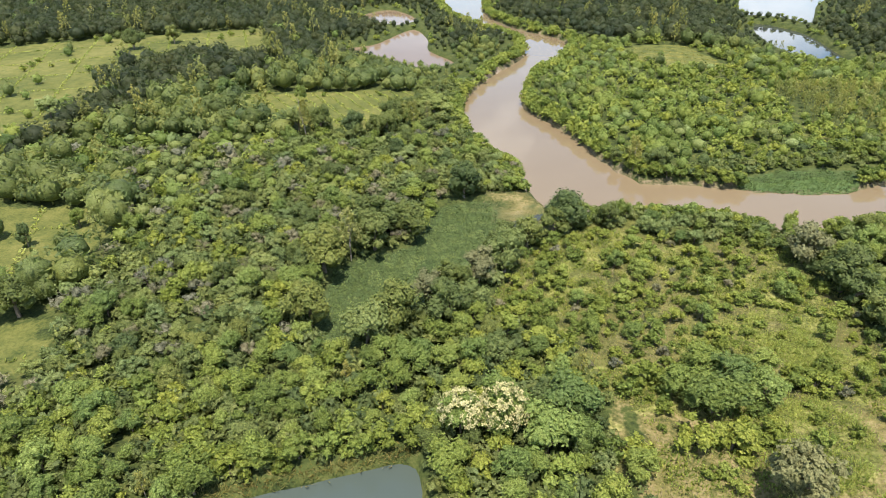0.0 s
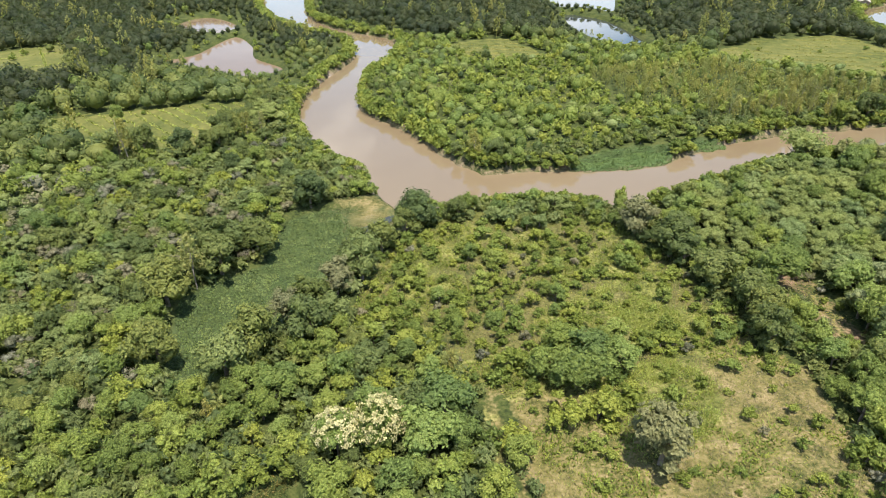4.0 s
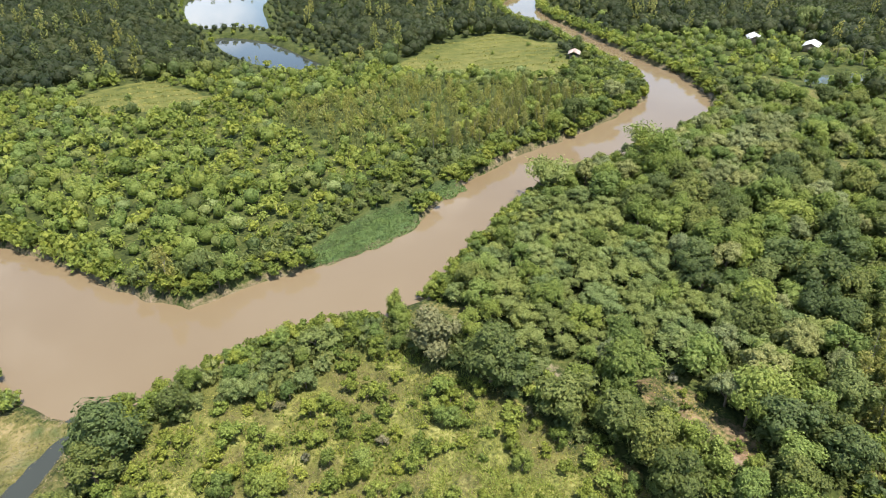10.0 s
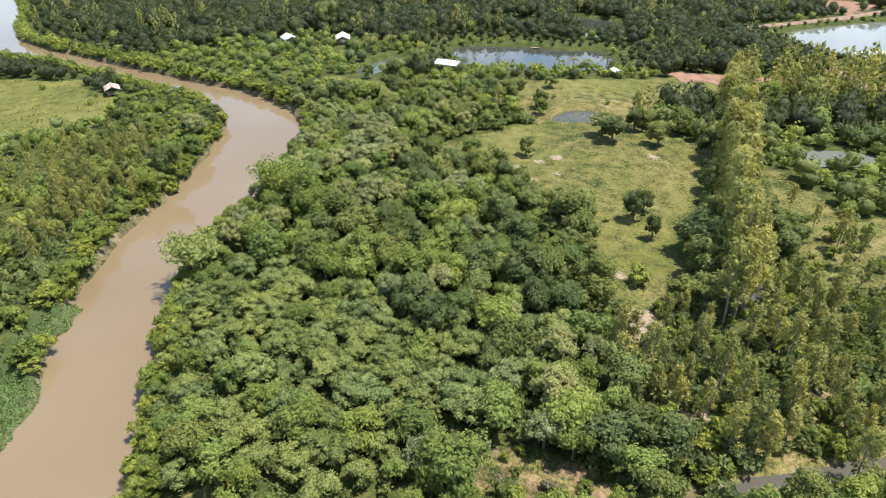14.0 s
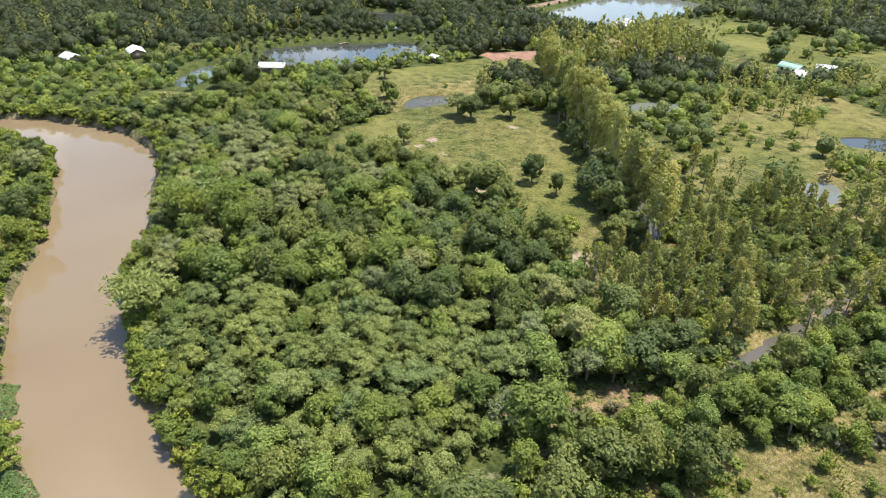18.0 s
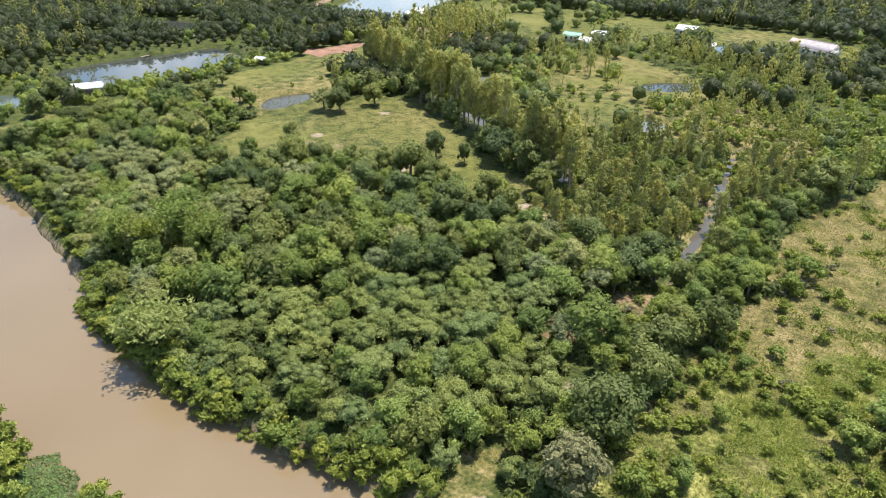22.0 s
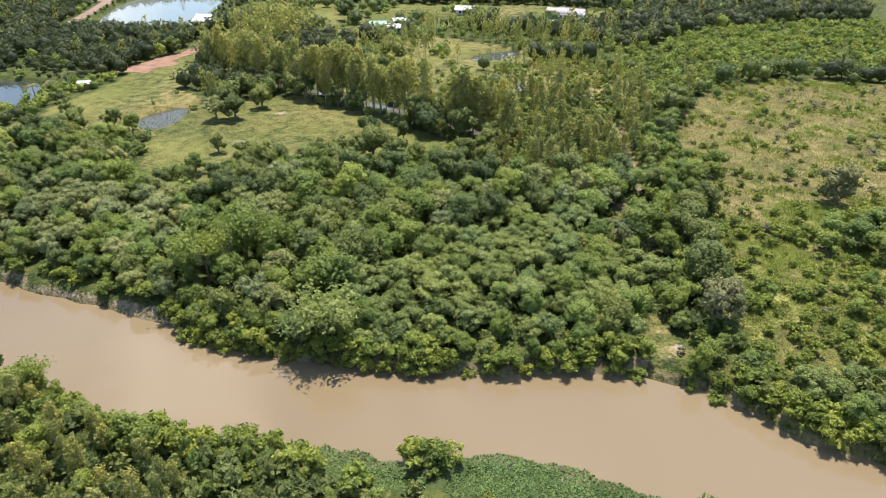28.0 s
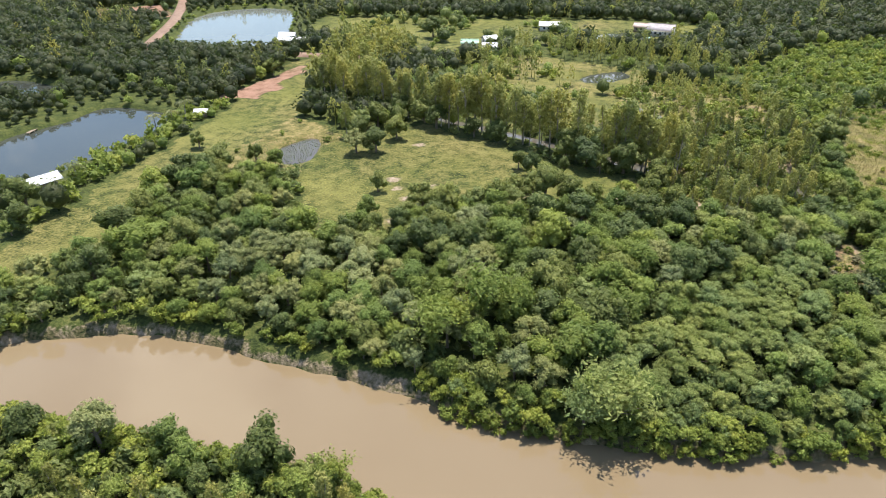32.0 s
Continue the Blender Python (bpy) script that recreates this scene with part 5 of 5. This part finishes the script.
tagged(new("undergrowth", joined_plants("shrub", np.column_stack([under, RNG.uniform(0.7, 1.4, len(under))]), "under")), "leafy green undergrowth filling the thickets, darkened as gap shade", "shrubs", kind="stuff")


# ---- grasses and floating plants ----
def blades(P, Z, size, lean, material, name, label, slim=0.3):
    n = len(P)
    at = np.column_stack([P, Z + size * 0.3])
    nrm = unit(np.column_stack([RNG.normal(size=(n, 2)), np.full(n, lean)]))
    V, Q, _ = sprays(RNG, at, nrm, size, slim)
    tint = np.repeat(lumps(P, 3.0, 61), 4)
    tagged(new(name, mesh_of(name, V, [Q], material, tint)), label, "grass", kind="stuff")


def tufts(P, many, spread, size, lean, material, name, label, slim=0.16):
    """Clumps of blades that lean outwards from each place."""
    k = np.repeat(np.arange(len(P)), many)
    grow = RNG.uniform(0.55, 1.35, len(P))[k]
    off = RNG.normal(size=(len(k), 2)) * spread * grow[:, None]
    foot = np.column_stack([P[k] + off, ground_at(P)[k] - 0.05])
    rise = unit(np.column_stack([off / spread * 0.45 + RNG.normal(size=(len(k), 2)) * 0.35, np.full(len(k), lean)])) * (size * grow * RNG.uniform(0.6, 1.3, len(k)))[:, None]
    turn = RNG.uniform(0, 6.283, len(k))
    side = np.column_stack([np.cos(turn), np.sin(turn), np.zeros(len(k))]) * size * slim * 0.5
    V = np.stack([foot - side * 0.5, foot + side * 0.5, foot + rise * 0.75 + side, foot + rise - side * 0.6], 1).reshape(-1, 3)
    Q = np.arange(len(k) * 4).reshape(-1, 4)
    tagged(new(name, mesh_of(name, V, [Q], material, np.repeat(RNG.random(len(P))[k], 4))), label, "grass", kind="stuff")


turf = scatter(0.42, ("scrub", "bankbelt", "euc", "darkband", "soilgap", "clearing"))
turf = turf[open_ground(turf) & (lumps(turf, 2.5, 62) > 0.34)]
blades(turf, ground_at(turf), 0.42, 0.8, LEAF["turf"], "rough_grass", "rough yellow-green grass tufts over the scrub", 0.28)
dry_ring = np.array(dict(ZONES)["drygrass"], float)
dry = scatter(0.4, ("drygrass",), dry_ring)
green = lumps(dry, 6, 63) * 0.6 + lumps(dry, 2, 64) * 0.4 > 0.52
lush = dry[green]
blades(lush, ground_at(lush), 0.32, 1.1, LEAF["turf"], "green_grass", "green grass patches on dry open ground", 0.24)
dry = dry[~green]
blades(dry, ground_at(dry), 0.32, 1.1, LEAF["grass"], "dry_grass", "dry olive-brown grass on open ground", 0.24)
open_land = np.concatenate([scatter(0.85, ("scrub", "tallgrass")), scatter(0.85, ("drygrass",), dry_ring)])
open_land = open_land[open_ground(open_land)]
which = lumps(open_land, 8, 66) * 0.55 + lumps(open_land, 2.4, 67) * 0.45
dry_part = zone_of(open_land) == "drygrass"
which = np.where(dry_part & (which > 0.47) & (which < 0.57) & (RNG.random(len(which)) < 0.55), 0.4, which)
tufts(open_land[which < 0.42], 11, 0.36, 0.5, 0.7, LEAF["seed"], "seeding_grass", "dry pinkish-brown seeding grass in open scrub")
tufts(open_land[(which > 0.47) & (which < 0.57)], 12, 0.34, 0.6, 0.8, LEAF["straw"], "yellow_grass", "pale yellow grass tufts in open scrub")
tufts(open_land[which > 0.6], 10, 0.36, 0.6, 0.7, LEAF["shrub"], "low_herbs", "low green herbs among the grass", 0.5)
tall = scatter(0.6, ("tallgrass",))
tall = tall[lumps(tall, 4, 68) + lumps(tall, 1.5, 69) * 0.4 > 0.5]
tufts(tall, 18, 0.36, 0.7, 0.55, LEAF["straw"], "tall_grass", "tall pale yellow grass bent by the wind", 0.14)
short = scatter(1.0, ("meadow", "grass", "strip"))
short = short[open_ground(short)]
marsh = scatter(0.6, ("wetgrass",))
blades(marsh, np.maximum(ground_at(marsh), -0.95), 0.6, 0.8, LEAF["weed"], "marsh_grass", "green marsh grass round the flooded hollow", 0.25)
blades(short, ground_at(short), 0.4, 1.4, LEAF["grass"], "meadow_grass", "short grazed grass on the meadow")


def floating(ring, step, name, label):
    lo, hi = ring.min(0), ring.max(0)
    a, b = np.meshgrid(np.arange(lo[0], hi[0], step), np.arange(lo[1], hi[1], step), indexing="ij")
    P = np.stack([a.ravel(), b.ravel()], 1) + RNG.uniform(-0.5, 0.5, (a.size, 2)) * step
    P = P[(area_gap(P, ring) + (lumps(P, 2.5, 71) - 0.5) * 2 < 0.3) & (line_gap(P, CHANNEL_LINE) > 0.3)]
    if name == "floating_weed":
        P = P[area_gap(P, mouth) + (lumps(P, 4, 51) - 0.5) * 8 > -1.5]
    blades(P, np.maximum(ground_at(P), -1.95), 0.4, 1.5, LEAF["weed" if name == "floating_weed" else "hyacinth"], name, label, 0.7)


floating(BACK_RING, 0.28, "floating_weed", "dense green water weed covering the backwater")
for ring in MAT_RINGS:
    floating(ring, 0.24, "water_hyacinth", "floating mat of green water plants at the bank")
a, b = np.meshgrid(np.arange(4, 32, 0.42), np.arange(114, 144, 0.42), indexing="ij")
rim = smooth([(-30, 54), (-26, 55.4), (-19, 57.4), (-10, 60), (-4.5, 61.2)], 0.12)
rim = rim + RNG.normal(size=rim.shape) * 0.35
tufts(rim, 9, 0.25, 0.7, 0.8, LEAF["grass"], "bank_grass", "brown grass along the pond bank")
reeds = np.stack([a.ravel(), b.ravel()], 1) + RNG.uniform(-0.2, 0.2, (a.size, 2))
reeds = reeds[(area_gap(reeds, mouth) + (lumps(reeds, 4, 51) - 0.5) * 8 < 0) & (line_gap(reeds, CHANNEL_LINE) > 0.2) & (line_gap(reeds, RIVER_LINE) > 0.3)]
blades(reeds, ground_at(reeds), 0.5, 0.7, LEAF["seed"], "dry_reeds", "dry straw-coloured reeds at the river mouth", 0.16)


# ---- single plants of their own shape ----
def rooted(name, x, y, models, label, category, size=1.0):
    """A plant from (part name, model, material) pieces."""
    ob = new(name)
    ob.location = (x, y, float(ground_at([[x, y]])[0]) - 0.05)
    ob.scale = (size, size, size)
    ob.rotation_euler = (0, 0, RNG.uniform(0, 6.28))
    for piece, (V, Q, T), material in models:
        part(piece, mesh_of(piece, V, [Q, T], material), ob)
    return tagged(ob, label, category)


def bloom(x, y, size):
    c = crown(RNG, 3.0, 3.2, 4.0, 26, 900, 0.48, 0.6, low=-0.6)
    d = unit(RNG.normal(size=(130, 3)))
    d[:, 2] = np.abs(d[:, 2]) * 1.1 - 0.05
    d = unit(d)
    heads = np.repeat(d * np.array([3.0, 3.0, 3.4]) * RNG.uniform(0.84, 1.04, (130, 1)) + [0, 0, 4.2], 12, axis=0)
    heads = heads + RNG.normal(size=heads.shape) * 0.17
    f = sprays(RNG, heads, unit(np.repeat(d, 12, axis=0) + RNG.normal(size=heads.shape) * 0.6), 0.3, 0.8)
    rooted("blossoming_tree", x, y, [("trunk", trunk(RNG, 5.2, 0.22), BARK), ("crown", c, LEAF["broad"]), ("blossom", f, LEAF["blossom"])],
           "green tree covered with cream blossom clusters", "tree", size)


bloom(7.5, 62.5, 1.15)
bloom(2, 63, 1.0)
for x, y, s in ((-2.5, 93, 1.3), (6.5, 100.5, 1.35), (41, 51, 1.7), (68.5, 106, 1.6)):
    rooted("silvery_tree", x, y, [("trunk", trunk(RNG, 4.2, 0.16), BARK), ("crown", crown(RNG, 3.1, 2.9, 3.0, 30, 1000, 0.42, 0.6, low=-0.8, lump=(0.18, 0.34)), LEAF["silver"])],
           "large silvery tree near the river bank" if x > 60 else "silvery grey-green bushy tree beside the backwater" if y > 60 else "silvery grey tree in dry grass", "tree", s)
for x, y, s in ((150, 113, 1.25), (156, 122, 1.1), (153, 118, 1.0), (146, 110, 1.0), (160, 150, 0.62)):
    rooted("bamboo_clump", x, y, [("culm", tube([(0, 0, 0), (math.cos(a) * 0.5, math.sin(a) * 0.5, 5), (math.cos(a) * 1.6, math.sin(a) * 1.6, 8.5)], (0.06, 0.05, 0.02), 4), LEAF["bamboo"]) for a in np.arange(0, 6.2, 0.8)] + [
                                  ("foliage", plume_crown(RNG, 9.5, 5.0, 46, 26, 0.75), LEAF["bamboo"])], "arching yellow-green bamboo clump in the woods", "bamboo", s)
for x, y, s in ((127, 128.2, 1.3), (131, 129.2, 0.9)):
    rooted("overhanging_tree", x, y, [("trunk", trunk(RNG, 4.6, 0.2, 6, 2.4), BARK), ("crown", plume_crown(RNG, 6.0, 4.6, 84, 40, 0.7), LEAF["feather"])],
           "grey-green tree with drooping branches over the river", "tree", s)
for x, y, s in ((268, 29, 1.0), (271, 40, 0.9), (263, 81, 1.0), (276, -7, 0.9), (268, 36, 0.8), (300, 110, 1.0), (306, 118, 0.9), (296, 118, 1.0), (310, 102, 0.9)):
    lean = RNG.uniform(-0.6, 0.6, 2)
    stem = tube([(0, 0, -0.2), (lean[0] * 0.4, lean[1] * 0.4, 2.6), (lean[0], lean[1], 5.6)], (0.24, 0.17, 0.14), 7)
    V, Q, T = palm_crown(RNG, 5.5, 2.9)
    rooted("palm_tree", x, y, [("trunk", stem, BARK_PALE), ("fronds", (V + [lean[0], lean[1], 0], Q, T), LEAF["palm"])], "slender palm with drooping fronds near the pond", "palm", s)
for x, y, s in ((-37, 106, 1.0), (-55, 102, 1.1), (-11, 120, 1.0), (-14, 122, 1.1), (-9, 117, 0.9), (-16, 118, 0.9), (-33, 104, 0.8)):
    twigs = trunk(RNG, 3.0, 0.09, 16, 1.9, 4)
    rooted("leafless_shrub", x, y, [("stem", twigs, BARK), ("twig_crown", crown(RNG, 2.3, 1.7, 1.8, 14, 420, 0.5, 1.2, core=False, slim=0.1), LEAF["grey"])], "bare grey twiggy shrub above green thicket", "shrub", s)


# ---- buildings ----
def box(lo, hi):
    (a, b, c), (d, e, f) = lo, hi
    V = np.array([(a, b, c), (d, b, c), (d, e, c), (a, e, c), (a, b, f), (d, b, f), (d, e, f), (a, e, f)], float)
    return V, np.array([(0, 3, 2, 1), (4, 5, 6, 7), (0, 1, 5, 4), (1, 2, 6, 5), (2, 3, 7, 6), (3, 0, 4, 7)]), np.zeros((0, 3), int)


def block(name, lo, hi, material, parent, label=""):
    V, Q, T = box(lo, hi)
    return part(name, mesh_of(name, V, [Q], material), parent, label)


def slope(name, w, d0, z0, d1, z1, material, parent, label=""):
    """A corrugated roof sheet from eave to ridge."""
    n = int(w / 0.35)
    xs = np.linspace(-w / 2, w / 2, n)
    rib = np.where(np.arange(n) % 2, 0.05, 0.0)
    top = np.concatenate([np.column_stack([xs, np.full(n, d), z + rib]) for d, z in ((d0, z0), (d1, z1))])
    V = np.concatenate([top, top - [0, 0, 0.08]])
    Q = [(i, i + 1, n + i + 1, n + i) for i in range(n - 1)] + [(2 * n + i, 3 * n + i, 3 * n + i + 1, 2 * n + i + 1) for i in range(n - 1)]
    Q += [(i, 2 * n + i, 2 * n + i + 1, i + 1) for i in range(n - 1)] + [(n + i, n + i + 1, 3 * n + i + 1, 3 * n + i) for i in range(n - 1)]
    return part(name, mesh_of(name, V, [Q], material), parent, label)


def house(x, y, turn, w, d, h, roof, wall, label, walled=True, rise=1.2):
    ob = new("house" if walled else "open_hut")
    ob.location = (x, y, float(ground_at([[x, y]])[0]))
    ob.rotation_euler = (0, 0, radians(turn))
    if walled:
        block("wall", (-w / 2, -d / 2, 0), (w / 2, -d / 2 + 0.2, h), wall, ob)
        block("wall", (-w / 2, d / 2 - 0.2, 0), (w / 2, d / 2, h), wall, ob)
        block("wall", (-w / 2, -d / 2 + 0.2, 0), (-w / 2 + 0.2, d / 2 - 0.2, h), wall, ob)
        block("wall", (w / 2 - 0.2, -d / 2 + 0.2, 0), (w / 2, d / 2 - 0.2, h), wall, ob)
        for sgn in (-1, 1):
            face = sgn * d / 2
            for k in np.arange(-w / 2 + 1.2, w / 2 - 0.8, 2.2):
                pane = block("window", (k - 0.5, min(face, face + sgn * 0.04), 1.0), (k + 0.5, max(face, face + sgn * 0.04), 2.1), GLASS_DARK, ob)
                block("window_sill", (k - 0.6, min(face, face + sgn * 0.12), 0.9), (k + 0.6, max(face, face + sgn * 0.12), 0.98), WALL_PALE, pane)
        block("door", (w / 2 - 0.001, -0.45, 0), (w / 2 + 0.04, 0.45, 2.0), WALL_WOOD, ob)
    else:
        for sx in (-1, 0, 1):
            for sy in (-1, 1):
                block("post", (sx * (w / 2 - 0.2) - 0.08, sy * (d / 2 - 0.2) - 0.08, -0.2), (sx * (w / 2 - 0.2) + 0.08, sy * (d / 2 - 0.2) + 0.08, h), WALL_WOOD, ob)
        block("platform", (-w / 2 + 0.3, -d / 2 + 0.3, 0.45), (w / 2 - 0.3, d / 2 - 0.3, 0.6), WALL_WOOD, ob)
    e = 0.6
    for sgn in (-1, 1):
        slope("roof_sheet", w + 2 * e, sgn * (d / 2 + e), h - 0.2, 0, h + rise, roof, ob)
    block("ridge_cap", (-w / 2 - e, -0.18, h + rise + 0.03), (w / 2 + e, 0.18, h + rise + 0.1), roof, ob)
    if walled:
        for sgn in (-1, 1):
            gx = sgn * (w / 2 - 0.1)
            V = np.array([(gx - 0.08, -d / 2, h), (gx - 0.08, d / 2, h), (gx - 0.08, 0, h + rise - 0.06), (gx + 0.08, -d / 2, h), (gx + 0.08, d / 2, h), (gx + 0.08, 0, h + rise - 0.06)])
            part("gable", mesh_of("gable", V, [np.array([(0, 1, 2), (3, 5, 4)]), np.array([(0, 3, 4, 1), (1, 4, 5, 2), (2, 5, 3, 0)])], wall), ob)
    return tagged(ob, label, "house" if walled else "hut", "village buildings")


house(270, 86, 65, 8.5, 5, 2.4, ROOF_WHITE, WALL_WOOD, "open hut with bright white sheet roof beside the pond", False, 0.9)
house(264, 26, 20, 3.4, 2.6, 2.0, ROOF_WHITE, WALL_WOOD, "tiny shed with white roof at the hedge", True, 0.5)
house(235, 195, 30, 5, 3.6, 2.4, ROOF_RUST, WALL_WOOD, "field hut with dull metal roof near the river", False, 0.9)
house(174, -136, 8, 10, 7, 2.8, ROOF_WHITE, WALL_PALE, "white-roofed house on the village meadow", True)
house(156, -110, 20, 9, 6, 2.6, ROOF_WHITE, WALL_PALE, "white-roofed house beside a green pond", True)
house(121, -139, -10, 12, 9, 3.2, ROOF_GREY, WALL_PALE, "grey-roofed house at the wood's edge", True, 2.0)
house(130, -145, -10, 7, 5, 2.8, ROOF_RUST, WALL_WOOD, "brown-roofed annex beside a grey-roofed house", True)
house(192, -84, 12, 8, 5, 2.6, ROOF_WHITE, ROOF_GREEN, "white-roofed house with green walls", True)
house(203, -88, 12, 7, 5, 2.5, ROOF_GREEN, WALL_PALE, "small green-roofed house among trees", True)
house(196, -97, 40, 6, 4.5, 2.5, ROOF_WHITE, WALL_PALE, "small white house among village trees", True)
house(128.5, -119.5, 35, 4.5, 3.2, 2.0, ROOF_GREEN, WALL_WOOD, "small open shelter with a bright green cover", False, 0.5)
house(283, -73, 10, 12, 5.5, 2.6, ROOF_WHITE, WALL_WOOD, "long white-roofed shelter on the fish pond's bank", False, 0.8)
house(289, -80, 10, 7, 5, 2.6, ROOF_WHITE, WALL_PALE, "white-roofed shed beside the fish pond", True)
house(308, 154, 30, 7, 5, 2.6, ROOF_WHITE, WALL_WOOD, "white-roofed house in the woods", True)
house(311, 132, 10, 8, 5, 2.6, ROOF_WHITE, WALL_WOOD, "white-roofed house under tall trees", True)
house(320, 305, 50, 7, 5, 2.6, ROOF_RUST, WALL_WOOD, "rusty-roofed house near the upper river", True)


def jetty(x, y, turn):
    ob = new("jetty")
    ob.location, ob.rotation_euler = (x, y, -1.0), (0, 0, radians(turn))
    for k in range(9):
        block("plank", (-2.7 + k * 0.6, -0.6, 0), (-2.15 + k * 0.6, 0.6, 0.06), WALL_WOOD, ob)
    for sx in (-2.4, 0, 2.4):
        for sy in (-0.5, 0.5):
            block("post", (sx - 0.06, sy - 0.06, -2.4), (sx + 0.06, sy + 0.06, -0.003), WALL_WOOD, ob)
    tagged(ob, "short wooden jetty on the dark pond", "jetty")


jetty(309, 50, 100)
jetty(309, 36, 80)


def field_lines(ring, step, keep, size, material, name, label):
    ring = np.array(ring, float)
    lo, hi = ring.min(0), ring.max(0)
    a, b = np.meshgrid(np.arange(lo[0], hi[0], step), np.arange(lo[1], hi[1], step), indexing="ij")
    P = np.stack([a.ravel(), b.ravel()], 1) + RNG.uniform(-0.4, 0.4, (a.size, 2)) * step
    P = P[area_gap(P, ring) < -1]
    P = P[keep(P)]
    P = P[open_ground(P)]
    blades(P, ground_at(P), size, 1.0, material, name, label, 0.5)


for k, ring in ZONES:
    if k == "rice":
        field_lines(ring, 0.8, lambda P: (np.mod(P[:, 0] * 0.96 + P[:, 1] * 0.28, 17) < 1.3) | (np.mod(P[:, 1] * 0.96 - P[:, 0] * 0.28, 24) < 1.3), 0.9, LEAF["straw"], "paddy_bund", "grassy bunds between green paddy plots")
    if k == "rows":
        field_lines(ring, 0.8, lambda P: np.mod(P[:, 0] + P[:, 1] * 0.55, 4.6) < 1.5, 0.9, LEAF["straw"], "crop_rows", "yellow-green crop rows on a small field")
    if k == "crop":
        field_lines(ring, 0.9, lambda P: (np.mod(P[:, 0] * 0.5 + P[:, 1], 7) < 2.6) & (lumps(P, 9, 84) > 0.3), 0.8, LEAF["turf"], "crop_grass", "grassy bands across a green field")
